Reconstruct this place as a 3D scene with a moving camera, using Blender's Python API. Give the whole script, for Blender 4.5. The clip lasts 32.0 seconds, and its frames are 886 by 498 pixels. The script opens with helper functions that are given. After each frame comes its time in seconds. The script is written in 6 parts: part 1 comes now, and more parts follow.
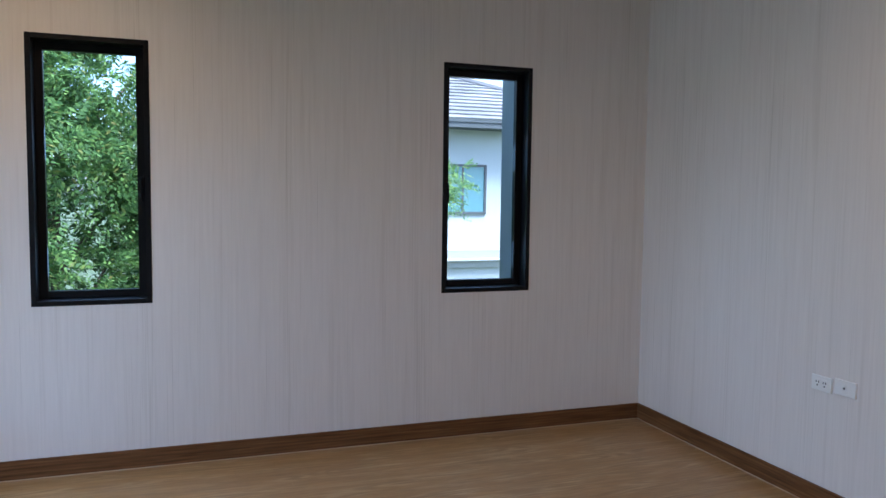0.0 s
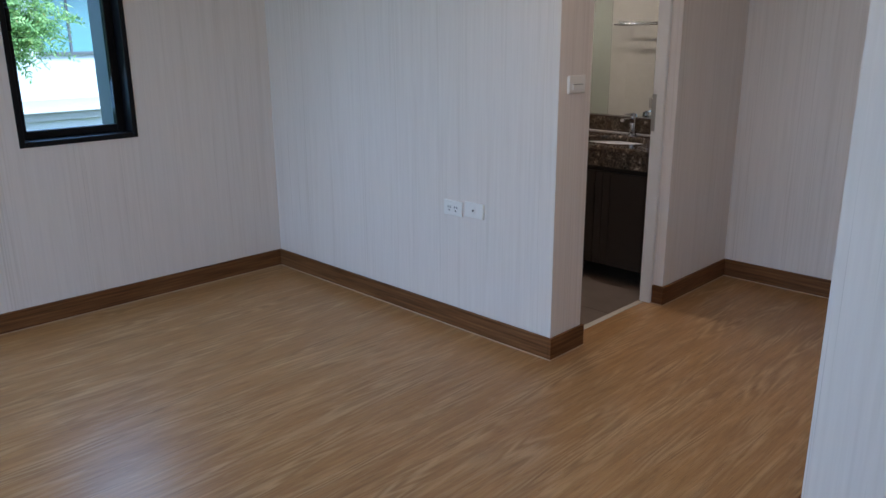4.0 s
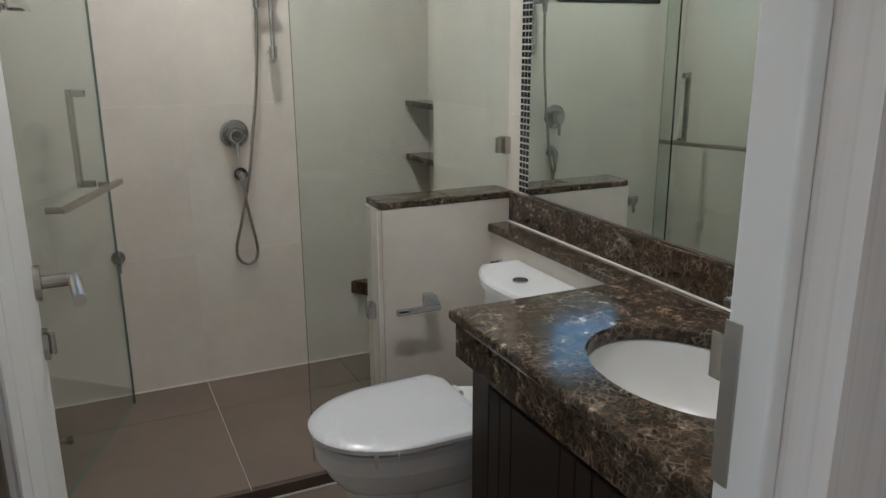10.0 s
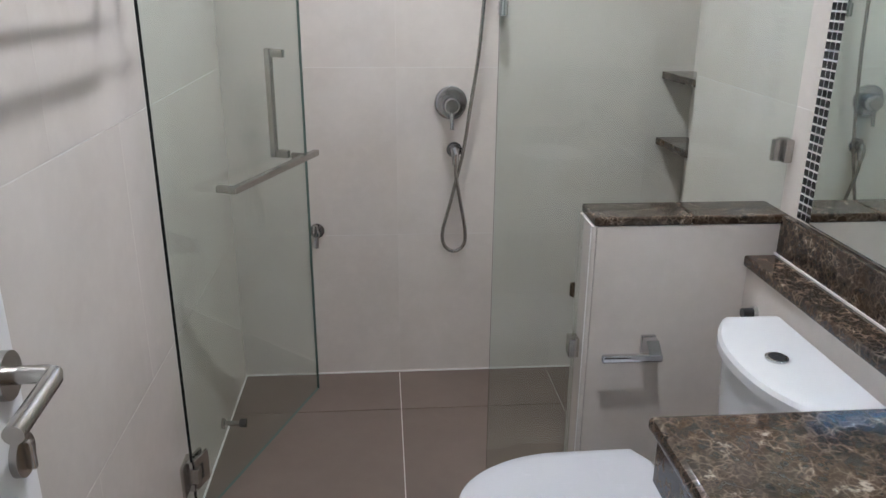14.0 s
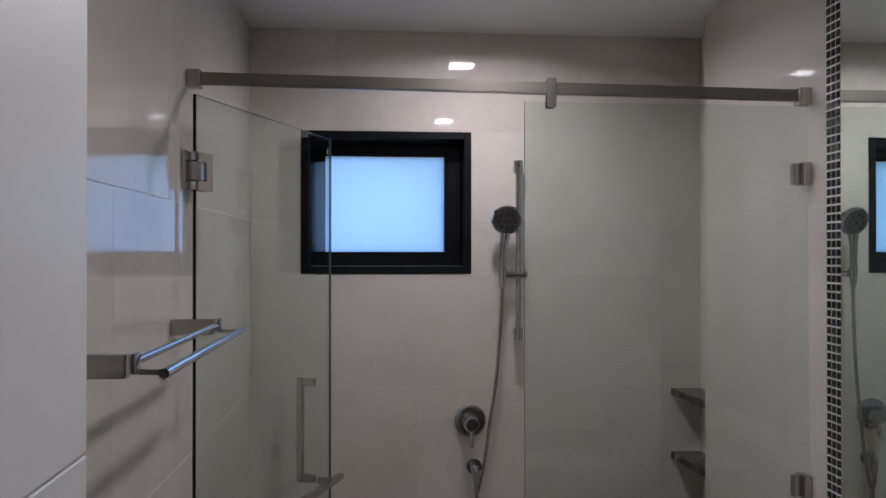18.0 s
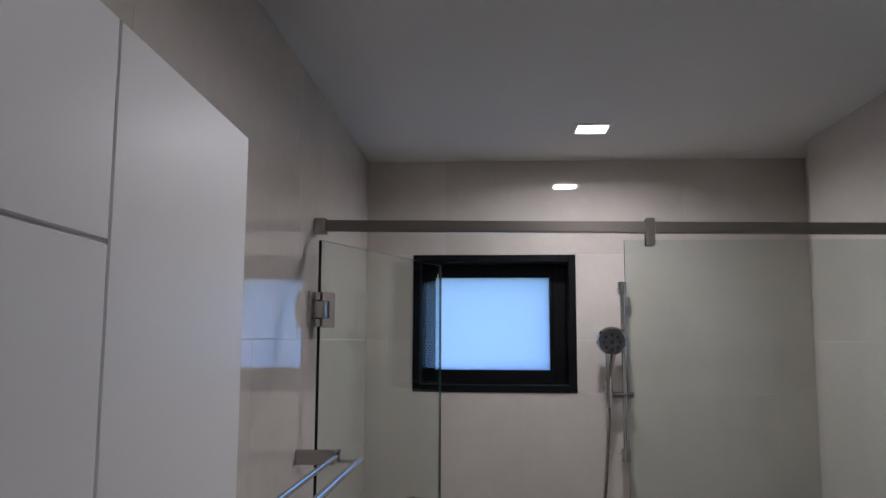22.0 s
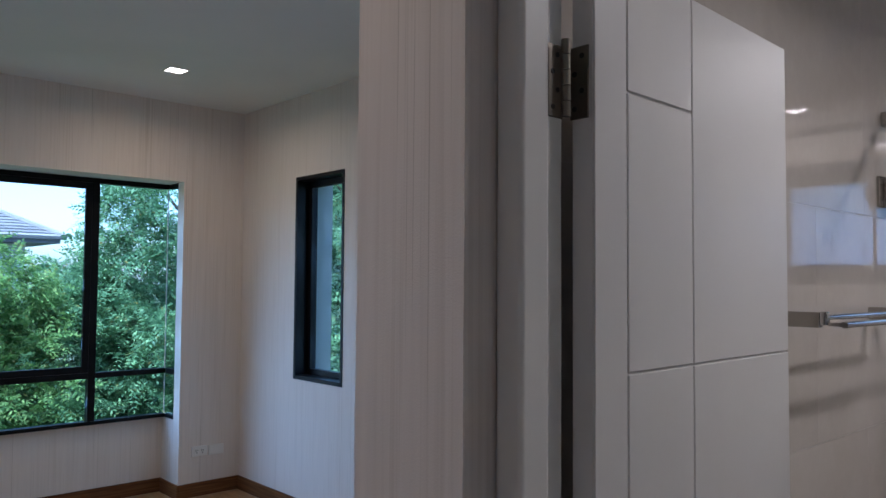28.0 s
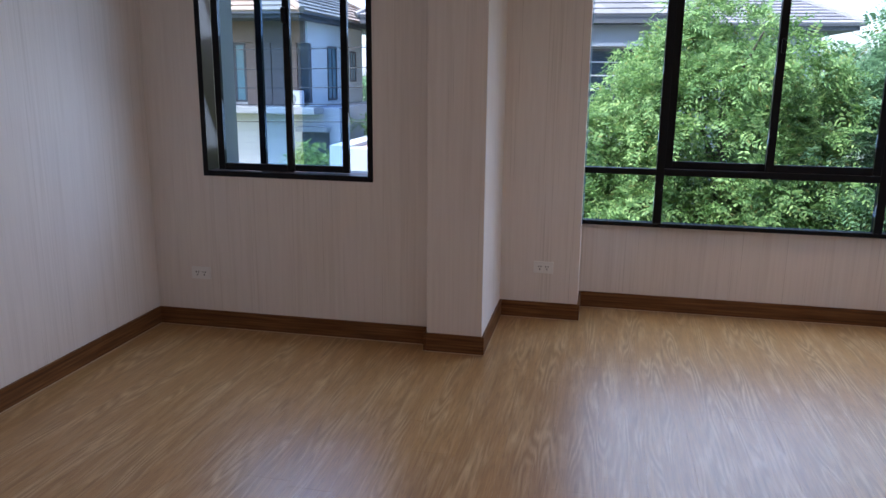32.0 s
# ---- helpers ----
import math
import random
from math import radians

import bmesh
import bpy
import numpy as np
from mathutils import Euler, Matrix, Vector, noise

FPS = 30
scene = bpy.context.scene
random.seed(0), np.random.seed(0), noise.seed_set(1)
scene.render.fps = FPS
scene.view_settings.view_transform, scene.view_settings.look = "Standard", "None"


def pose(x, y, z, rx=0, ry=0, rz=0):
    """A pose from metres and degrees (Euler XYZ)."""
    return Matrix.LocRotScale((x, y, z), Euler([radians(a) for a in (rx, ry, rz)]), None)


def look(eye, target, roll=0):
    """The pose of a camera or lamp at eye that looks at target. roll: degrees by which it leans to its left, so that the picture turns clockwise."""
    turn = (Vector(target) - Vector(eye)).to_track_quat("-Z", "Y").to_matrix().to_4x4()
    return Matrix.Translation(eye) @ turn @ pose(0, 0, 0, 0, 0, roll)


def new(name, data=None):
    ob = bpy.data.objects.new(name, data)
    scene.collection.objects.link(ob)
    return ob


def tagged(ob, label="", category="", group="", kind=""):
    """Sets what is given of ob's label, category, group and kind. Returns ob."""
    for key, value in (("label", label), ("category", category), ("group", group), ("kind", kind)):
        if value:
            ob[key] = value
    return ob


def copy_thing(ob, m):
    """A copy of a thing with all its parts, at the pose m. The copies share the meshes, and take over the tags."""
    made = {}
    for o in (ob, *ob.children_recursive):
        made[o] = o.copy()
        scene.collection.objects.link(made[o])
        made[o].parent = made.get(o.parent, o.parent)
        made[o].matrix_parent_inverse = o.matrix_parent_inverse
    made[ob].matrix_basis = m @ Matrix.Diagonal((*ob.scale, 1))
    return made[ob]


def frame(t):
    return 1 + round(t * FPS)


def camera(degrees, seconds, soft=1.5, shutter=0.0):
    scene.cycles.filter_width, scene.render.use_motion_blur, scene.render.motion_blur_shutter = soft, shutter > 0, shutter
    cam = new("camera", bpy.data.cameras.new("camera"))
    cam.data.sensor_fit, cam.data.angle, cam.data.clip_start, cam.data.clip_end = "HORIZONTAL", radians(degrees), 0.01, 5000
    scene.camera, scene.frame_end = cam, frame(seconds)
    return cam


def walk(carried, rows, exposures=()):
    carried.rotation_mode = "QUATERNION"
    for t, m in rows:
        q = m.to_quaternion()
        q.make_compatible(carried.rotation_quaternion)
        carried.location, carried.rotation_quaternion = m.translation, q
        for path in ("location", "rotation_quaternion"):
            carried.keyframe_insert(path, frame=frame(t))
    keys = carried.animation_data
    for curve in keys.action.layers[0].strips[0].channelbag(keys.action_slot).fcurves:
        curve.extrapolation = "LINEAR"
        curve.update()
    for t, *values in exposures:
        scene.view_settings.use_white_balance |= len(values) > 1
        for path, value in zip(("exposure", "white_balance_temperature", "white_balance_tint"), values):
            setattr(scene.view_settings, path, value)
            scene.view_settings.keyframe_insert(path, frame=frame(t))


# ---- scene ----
cam = camera(60.3, 32.0)
PATH = [
    (0, (0.087, -0.093, 1.486), (0.751, 1.788, 1.339), 0.7),
    (0.5, (0.014, -0.062, 1.476), (0.899, 1.72, 1.264), 0.2),
    (1, (0.03, -0.05, 1.469), (1.109, 1.613, 1.2), -0.2),
    (1.5, (0.057, -0.04, 1.439), (1.284, 1.505, 1.113), -0.1),
    (2, (0.063, -0.043, 1.399), (1.393, 1.402, 1.017), 0.3),
    (2.5, (0.085, -0.044, 1.374), (1.446, 1.354, 0.936), 0.4),
    (4.5, (0.589, 0.362, 1.417), (1.957, 1.707, 0.85), -0.8),
    (5, (0.743, 0.511, 1.404), (2.133, 1.832, 0.836), -1.0),
    (5.5, (1.011, 0.673, 1.356), (2.423, 1.971, 0.791), -1.0),
    (6, (1.261, 0.834, 1.329), (2.696, 2.094, 0.738), -0.8),
    (6.5, (1.459, 0.999, 1.364), (2.919, 2.217, 0.742), -0.5),
    (7, (1.738, 1.133, 1.392), (3.216, 2.314, 0.743), -0.2),
    (7.5, (2.009, 1.225, 1.403), (3.482, 2.417, 0.762), -0.7),
    (8, (2.307, 1.29, 1.439), (3.689, 2.59, 0.806), -0.9),
    (8.5, (2.64, 1.36, 1.432), (3.915, 2.784, 0.841), 0.1),
    (9, (2.916, 1.445, 1.424), (4.059, 2.981, 0.846), 1.2),
    (9.5, (3.17, 1.589, 1.392), (4.146, 3.249, 0.854), 0.4),
    (10, (3.378, 1.669, 1.375), (4.19, 3.42, 0.85), -0.3),
    (10.5, (3.499, 1.801, 1.293), (4.16, 3.615, 0.77), -0.8),
    (11, (3.581, 1.984, 1.243), (4.081, 3.832, 0.662), -0.8),
    (11.5, (3.641, 2.092, 1.2), (4.009, 3.936, 0.518), 0.2),
    (12, (3.678, 2.15, 1.211), (3.964, 3.97, 0.432), 0.7),
    (12.5, (3.676, 2.161, 1.239), (3.898, 3.97, 0.416), 0.7),
    (13, (3.671, 2.159, 1.307), (3.847, 3.975, 0.489), 0.5),
    (13.5, (3.67, 2.156, 1.372), (3.824, 4.001, 0.615), 0.4),
    (14, (3.675, 2.148, 1.424), (3.824, 4.027, 0.758), 0.4),
    (14.5, (3.663, 2.142, 1.486), (3.813, 4.058, 0.934), 0.4),
    (15, (3.659, 2.125, 1.535), (3.812, 4.075, 1.118), 0.5),
    (15.5, (3.662, 2.12, 1.57), (3.81, 4.095, 1.29), 0.4),
    (17.5, (3.615, 2.08, 1.63), (3.777, 4.074, 1.627), -0.0),
    (18, (3.589, 2.074, 1.622), (3.752, 4.067, 1.631), -0.0),
    (18.5, (3.583, 2.078, 1.612), (3.712, 4.074, 1.628), -0.0),
    (19, (3.574, 2.089, 1.584), (3.652, 4.087, 1.605), 0.1),
    (19.5, (3.569, 2.074, 1.572), (3.595, 4.074, 1.597), 0.1),
    (20, (3.564, 2.064, 1.594), (3.532, 4.063, 1.616), 0.0),
    (20.5, (3.537, 2.02, 1.646), (3.446, 4.017, 1.667), 0.2),
    (21, (3.546, 1.981, 1.681), (3.423, 3.977, 1.744), 0.2),
    (21.5, (3.579, 1.971, 1.723), (3.455, 3.962, 1.871), 0.2),
    (22, (3.594, 1.951, 1.733), (3.473, 3.934, 1.971), 0.2),
    (22.5, (3.613, 1.912, 1.707), (3.496, 3.882, 2.031), 0.2),
    (23, (3.643, 1.874, 1.679), (3.529, 3.835, 2.057), 0.1),
    (23.5, (3.665, 1.831, 1.656), (3.546, 3.788, 2.051), 0.1),
    (24, (3.695, 1.752, 1.607), (3.574, 3.71, 1.998), -0.1),
    (24.5, (3.726, 1.661, 1.588), (3.58, 3.622, 1.953), 0.2),
    (26.5, (3.952, 1.547, 1.564), (3.101, 3.344, 1.782), -0.3),
    (27, (3.953, 1.501, 1.564), (2.873, 3.175, 1.742), -0.1),
    (27.5, (3.93, 1.455, 1.552), (2.645, 2.983, 1.685), 0.3),
    (28, (3.912, 1.431, 1.536), (2.439, 2.781, 1.626), 0.4),
    (28.5, (3.896, 1.415, 1.502), (2.259, 2.564, 1.518), 0.6),
    (29, (3.894, 1.393, 1.439), (2.127, 2.327, 1.353), 0.5),
    (29.5, (3.898, 1.389, 1.407), (2.058, 2.143, 1.193), 0.3),
    (30, (3.9, 1.381, 1.395), (2.018, 1.966, 1.053), 0.4),
    (30.5, (3.786, 1.431, 1.448), (1.877, 1.836, 1.011), 0.9),
    (31, (3.611, 1.486, 1.488), (1.676, 1.652, 1.013), 0.7),
    (31.5, (3.384, 1.606, 1.464), (1.444, 1.491, 0.993), 0.1),
    (32, (3.129, 1.642, 1.465), (1.222, 1.246, 1.01), 0.6),
]
walk(cam, [(t, look(eye, target, roll)) for t, eye, target, roll in PATH],
     exposures=[(0, 2.76, 7150, 24), (2.5, 2.92, 7050, 22), (5, 3.1, 6800, 19), (6, 3.36, 6850, 19), (7, 3.4, 7200, 19), (8, 3.45, 7450, 19), (9, 3.55, 7150, 15), (10, 3.4, 6150, 7), (11, 3.85, 5980, 10), (12, 4.08, 5850, 12), (13, 4.06, 5800, 11), (14, 3.8, 5730, 12), (15, 2.5, 5850, 15), (16, 2.4, 5900, 16),
                (18, 2.4, 5950, 18), (21, 2.3, 5950, 18), (24, 2.2, 5950, 18), (27, 2.26, 5950, 17), (28, 2.4, 6100, 19), (29, 2.34, 6300, 23), (30, 2.48, 6500, 24), (31, 2.7, 7150, 28), (32, 2.68, 7800, 34)])

# ---- world, sun ----
world = bpy.data.worlds.new("sky")
scene.world = world
world.use_nodes = True
wn = world.node_tree
sky = wn.nodes.new("ShaderNodeTexSky")
sky.sky_type = "NISHITA"
sky.sun_disc = False
sky.sun_elevation = radians(58)
sky.sun_rotation = radians(143)
sky.air_density, sky.dust_density, sky.ozone_density = 1.0, 2.0, 1.5
wn.nodes["Background"].inputs["Strength"].default_value = 0.125
wn.links.new(sky.outputs["Color"], wn.nodes["Background"].inputs["Color"])
sun_data = bpy.data.lights.new("sun", "SUN")
sun_data.energy, sun_data.angle, sun_data.color = 2.7, radians(20), (1.0, 0.95, 0.88)
sun = new("sun", sun_data)
sun.matrix_world = look((3.2, -4.2, 8.5), (0, 0, 0))


def sky_lamp(x, y, z, rx, ry, rz, w, h, watts):
    """The sky's light in a window's opening."""
    d = bpy.data.lights.new("window_light", "AREA")
    d.shape, d.size, d.size_y, d.energy, d.color, d.spread = "RECTANGLE", w, h, watts, (0.40, 0.69, 1.0), radians(135)
    new("window_light", d).matrix_world = pose(x, y, z, rx, ry, rz)


for z in (0.80, 1.20, 1.60, 2.00):
    sky_lamp(-1.575, 2.64, z, 55, 0, -90, 1.96, 0.33, 1.1)
sky_lamp(-0.80, -0.03, 1.25, 62, 0, -90, 0.90, 0.50, 1.1)
for x in (-0.3135, 1.8835):
    for z in (1.23, 1.85):
        sky_lamp(x, 4.27, z, 55, 0, 180, 0.44, 0.52, 0.30)
sky_lamp(3.611, 5.00, 1.797, 90, 0, 180, 0.50, 0.40, 0.035)
sky_lamp(-0.80, -0.03, 1.86, 62, 0, -90, 0.90, 0.50, 1.1)

# ---- materials ----
def material(name, base=(0.8, 0.8, 0.8), rough=0.5, metal=0.0, **more):
    m = bpy.data.materials.new(name)
    m.use_nodes = True
    b = m.node_tree.nodes["Principled BSDF"]
    b.inputs["Base Color"].default_value = (*base, 1)
    b.inputs["Roughness"].default_value = rough
    b.inputs["Metallic"].default_value = metal
    for key, value in more.items():
        b.inputs[key.replace("_", " ")].default_value = value
    return m


class Nodes:
    """Short hand for building a material's node graph."""
    def __init__(self, m):
        self.m, self.t = m, m.node_tree
        self.b = self.t.nodes["Principled BSDF"]

    def add(self, kind, **inputs):
        n = self.t.nodes.new("ShaderNode" + kind)
        for key, value in inputs.items():
            socket = n.inputs[int(key[1:])] if key[0] == "_" else n.inputs[key.replace("_", " ")]
            if hasattr(value, "is_output"):
                self.t.links.new(value, socket)
            else:
                socket.default_value = value
        return n

    def coords(self, scale=(1, 1, 1), space="Object", shift=None):
        c = self.add("TexCoord").outputs[space]
        n = self.add("Mapping", Vector=c, Scale=scale)
        if shift is not None:
            self.t.links.new(shift, n.inputs["Location"])
        return n.outputs[0]

    def ramp(self, fac, stops):
        n = self.add("ValToRGB", Fac=fac)
        e = n.color_ramp.elements
        while len(e) < len(stops):
            e.new(0.5)
        for el, (p, c) in zip(e, stops):
            el.position, el.color = p, (*c, 1) if len(c) == 3 else c
        return n.outputs[0]

    def mix(self, fac, a, b, mode="MIX"):
        n = self.t.nodes.new("ShaderNodeMix")
        n.data_type, n.blend_type = "RGBA", mode
        for socket, value in ((n.inputs[0], fac), (n.inputs[6], a), (n.inputs[7], b)):
            if hasattr(value, "is_output"):
                self.t.links.new(value, socket)
            else:
                socket.default_value = value if isinstance(value, float) else (*value, 1)
        return n.outputs[2]

    def maths(self, op, a, b=0.0):
        n = self.add("Math", _0=a, _1=b)
        n.operation = op
        return n.outputs[0]

    def base(self, c):
        self.t.links.new(c, self.b.inputs["Base Color"])

    def rough(self, c):
        self.t.links.new(c, self.b.inputs["Roughness"])

    def bump(self, h, strength=0.2, distance=0.01):
        n = self.add("Bump", Height=h, Strength=strength, Distance=distance)
        self.t.links.new(n.outputs[0], self.b.inputs["Normal"])


def noise_tex(N, vector, scale, detail=4.0, rough=0.5):
    return N.add("TexNoise", Vector=vector, Scale=scale, Detail=detail, Roughness=rough).outputs["Fac"]


def make_wallpaper(name, lo, hi, streak):
    """Paper with fine vertical grasscloth streaks: tight threads gathered in broad bands."""
    m = material(name, hi, 0.62)
    N = Nodes(m)
    v = N.coords((1, 1, 0.008))
    thread = noise_tex(N, v, 120, 2, 0.6)
    band = noise_tex(N, v, 5.0, 3, 0.65)
    fuzz = noise_tex(N, N.coords((1, 1, 0.03)), 22, 3, 0.6)
    hair = noise_tex(N, N.coords((1, 1, 0.004)), 210, 1, 0.4)
    fine = noise_tex(N, N.coords((1, 1, 0.05)), 60, 3, 0.6)
    t = N.maths("MULTIPLY", N.ramp(thread, [(0.50, (0, 0, 0)), (0.66, (1, 1, 1))]), N.ramp(band, [(0.46, (0.04, 0.04, 0.04)), (0.68, (0.68, 0.68, 0.68))]))
    c = N.mix(N.ramp(fine, [(0.3, (0, 0, 0)), (0.75, (1, 1, 1))]), hi, lo)
    c = N.mix(N.ramp(fuzz, [(0.56, (0, 0, 0)), (0.72, (0.32, 0.32, 0.32))]), c, streak)
    c = N.mix(t, c, streak)
    c = N.mix(N.ramp(hair, [(0.70, (0, 0, 0)), (0.75, (0.6, 0.6, 0.6))]), c, tuple(0.8 * x for x in streak))
    cloud = noise_tex(N, N.coords(), 0.9, 3)
    c = N.mix(0.08, c, N.ramp(cloud, [(0.3, (0.55, 0.53, 0.5)), (0.7, (0.9, 0.89, 0.87))]), "MULTIPLY")
    N.base(c)
    N.bump(N.maths("ADD", thread, noise_tex(N, N.coords(), 350, 2)), 0.35, 0.001)
    return m


WALLPAPER = make_wallpaper("wallpaper", (0.745, 0.680, 0.635), (0.800, 0.737, 0.690), (0.605, 0.535, 0.475))


def make_paint(name, c, rough=0.5, grain=0.15):
    m = material(name, c, rough)
    N = Nodes(m)
    f = noise_tex(N, N.coords(), 1.3, 4)
    d = tuple(x * 0.93 for x in c)
    N.base(N.mix(N.ramp(f, [(0.3, (0, 0, 0)), (0.7, (1, 1, 1))]), c, d))
    N.bump(noise_tex(N, N.coords(), 220, 3), grain, 0.001)
    return m


CEILING = make_paint("ceiling_paint", (0.80, 0.80, 0.79), 0.8)
PLASTER = make_paint("plaster", (0.78, 0.77, 0.75), 0.6)
OUTSIDE = make_paint("outside_render", (0.36, 0.375, 0.34), 0.75, 0.5)
DOOR_PAINT = make_paint("door_paint", (0.76, 0.75, 0.74), 0.38, 0.05)
FRAME_PAINT = make_paint("frame_paint", (0.80, 0.79, 0.77), 0.4, 0.05)


def make_plank():
    """Oak vinyl: long grain along x, cathedral figure in nested arches, each board a little different in tone."""
    m = material("oak_vinyl", rough=0.3, Specular_IOR_Level=0.45)
    N = Nodes(m)
    rnd = N.add("ObjectInfo").outputs["Random"]
    place = N.add("NewGeometry").outputs["Position"]

    def along(x, y):
        return N.add("Mapping", Vector=place, Scale=(x, y, 1.0)).outputs[0]

    field = noise_tex(N, along(0.75, 8.5), 1.0, 2.0, 0.4)
    arch = N.maths("MULTIPLY_ADD", N.maths("SINE", N.maths("MULTIPLY", field, 95.0)), 0.5)
    arch.node.inputs[2].default_value = 0.5
    mask = N.ramp(noise_tex(N, along(0.9, 4.5), 2.1, 2), [(0.46, (0, 0, 0)), (0.60, (1, 1, 1))])
    grain = noise_tex(N, along(1.5, 48.0), 2.0, 6, 0.62)
    broad = noise_tex(N, along(0.8, 11.0), 1.5, 3, 0.55)
    pore = noise_tex(N, along(7.0, 160.0), 1.6, 2, 0.5)
    pale = N.add("TexNoise", Vector=along(0.75, 12.0), Scale=1.5, Detail=5.0, Roughness=0.62, Distortion=0.8).outputs["Fac"]
    chat = N.add("TexNoise", Vector=along(2.2, 19.0), Scale=2.2, Detail=4.0, Roughness=0.6, Distortion=0.8).outputs["Fac"]
    tone = N.ramp(rnd, [(0.0, (0.440, 0.237, 0.094)), (0.5, (0.453, 0.245, 0.098)), (1.0, (0.467, 0.254, 0.102))])
    dark = N.mix(1.0, tone, (0.68, 0.63, 0.58), "MULTIPLY")
    c = N.mix(N.ramp(grain, [(0.26, (0, 0, 0)), (0.74, (1, 1, 1))]), dark, tone)
    c = N.mix(N.ramp(broad, [(0.34, (0.7, 0.7, 0.7)), (0.62, (0, 0, 0))]), c, N.mix(1.0, c, (0.80, 0.76, 0.72), "MULTIPLY"))
    c = N.mix(N.ramp(pale, [(0.53, (0, 0, 0)), (0.68, (0.36, 0.36, 0.36))]), c, (0.56, 0.37, 0.20))
    c = N.mix(N.maths("MULTIPLY", N.maths("MULTIPLY", arch, mask), 0.46), c, (0.58, 0.39, 0.215))
    c = N.mix(N.maths("MULTIPLY", N.maths("MULTIPLY", N.maths("SUBTRACT", 1.0, arch), mask), 0.30), c, (0.20, 0.11, 0.05))
    c = N.mix(N.ramp(chat, [(0.34, (0.42, 0.42, 0.42)), (0.49, (0, 0, 0))]), c, N.mix(1.0, c, (0.62, 0.56, 0.51), "MULTIPLY"))
    c = N.mix(N.ramp(chat, [(0.56, (0, 0, 0)), (0.72, (0.28, 0.28, 0.28))]), c, (0.60, 0.415, 0.255))
    c = N.mix(N.maths("MULTIPLY", N.ramp(pore, [(0.55, (0, 0, 0)), (0.70, (1, 1, 1))]), 0.52), c, (0.18, 0.098, 0.042))
    N.base(c)
    N.rough(N.ramp(grain, [(0.2, (0.29, 0.29, 0.29)), (0.8, (0.40, 0.40, 0.40))]))
    N.bump(grain, 0.12, 0.001)
    return m


OAK = make_plank()


def make_skirt():
    m = material("walnut_laminate", rough=0.5, Specular_IOR_Level=0.15)
    N = Nodes(m)
    v = N.coords((1.2, 1.2, 26))
    g = noise_tex(N, v, 2.4, 6, 0.6)
    w = N.add("TexWave", Vector=N.coords((0.6, 0.6, 9)), Scale=2.0, Distortion=6.0, Detail=3.0)
    w.bands_direction = "Z"
    c = N.ramp(g, [(0.3, (0.095, 0.037, 0.014)), (0.52, (0.185, 0.077, 0.030)), (0.78, (0.30, 0.140, 0.058))])
    N.base(N.mix(N.maths("MULTIPLY", w.outputs["Fac"], 0.3), c, (0.05, 0.024, 0.013)))
    N.bump(g, 0.1, 0.001)
    return m


SKIRT = make_skirt()


def make_tile(name, a, b, rough, r2=0.0, spec=0.5):
    """Large porcelain tile with soft clouds; every tile a little different."""
    m = material(name, a, rough, Specular_IOR_Level=spec)
    N = Nodes(m)
    rnd = N.add("ObjectInfo").outputs["Random"]
    shift = N.add("CombineXYZ", X=N.maths("MULTIPLY", rnd, 31.0), Y=N.maths("MULTIPLY", rnd, 17.0), Z=N.maths("MULTIPLY", rnd, 53.0)).outputs[0]
    v = N.coords((1, 1, 1), "Object", shift)
    f = noise_tex(N, v, 2.2, 6, 0.62)
    fine = noise_tex(N, v, 26, 4, 0.6)
    c = N.mix(N.ramp(f, [(0.32, (0, 0, 0)), (0.70, (1, 1, 1))]), a, b)
    c = N.mix(N.maths("MULTIPLY", N.ramp(fine, [(0.45, (0, 0, 0)), (0.8, (1, 1, 1))]), 0.14), c, tuple(x * 1.25 for x in a))
    N.base(c)
    N.rough(N.ramp(f, [(0.3, (rough,) * 3), (0.7, (rough + r2,) * 3)]))
    N.bump(noise_tex(N, N.coords(), 3.0, 1), 0.01, 0.004)
    return m


WALL_TILE = make_tile("cream_wall_tile", (0.665, 0.615, 0.562), (0.575, 0.525, 0.472), 0.022, r2=0.02, spec=0.75)
FLOOR_TILE = make_tile("taupe_floor_tile", (0.155, 0.118, 0.094), (0.128, 0.096, 0.076), 0.38, r2=0.12)
GROUT = make_paint("grout", (0.68, 0.65, 0.61), 0.9)
DARK_EDGE = make_paint("dark_step_edge", (0.07, 0.045, 0.033), 0.4)


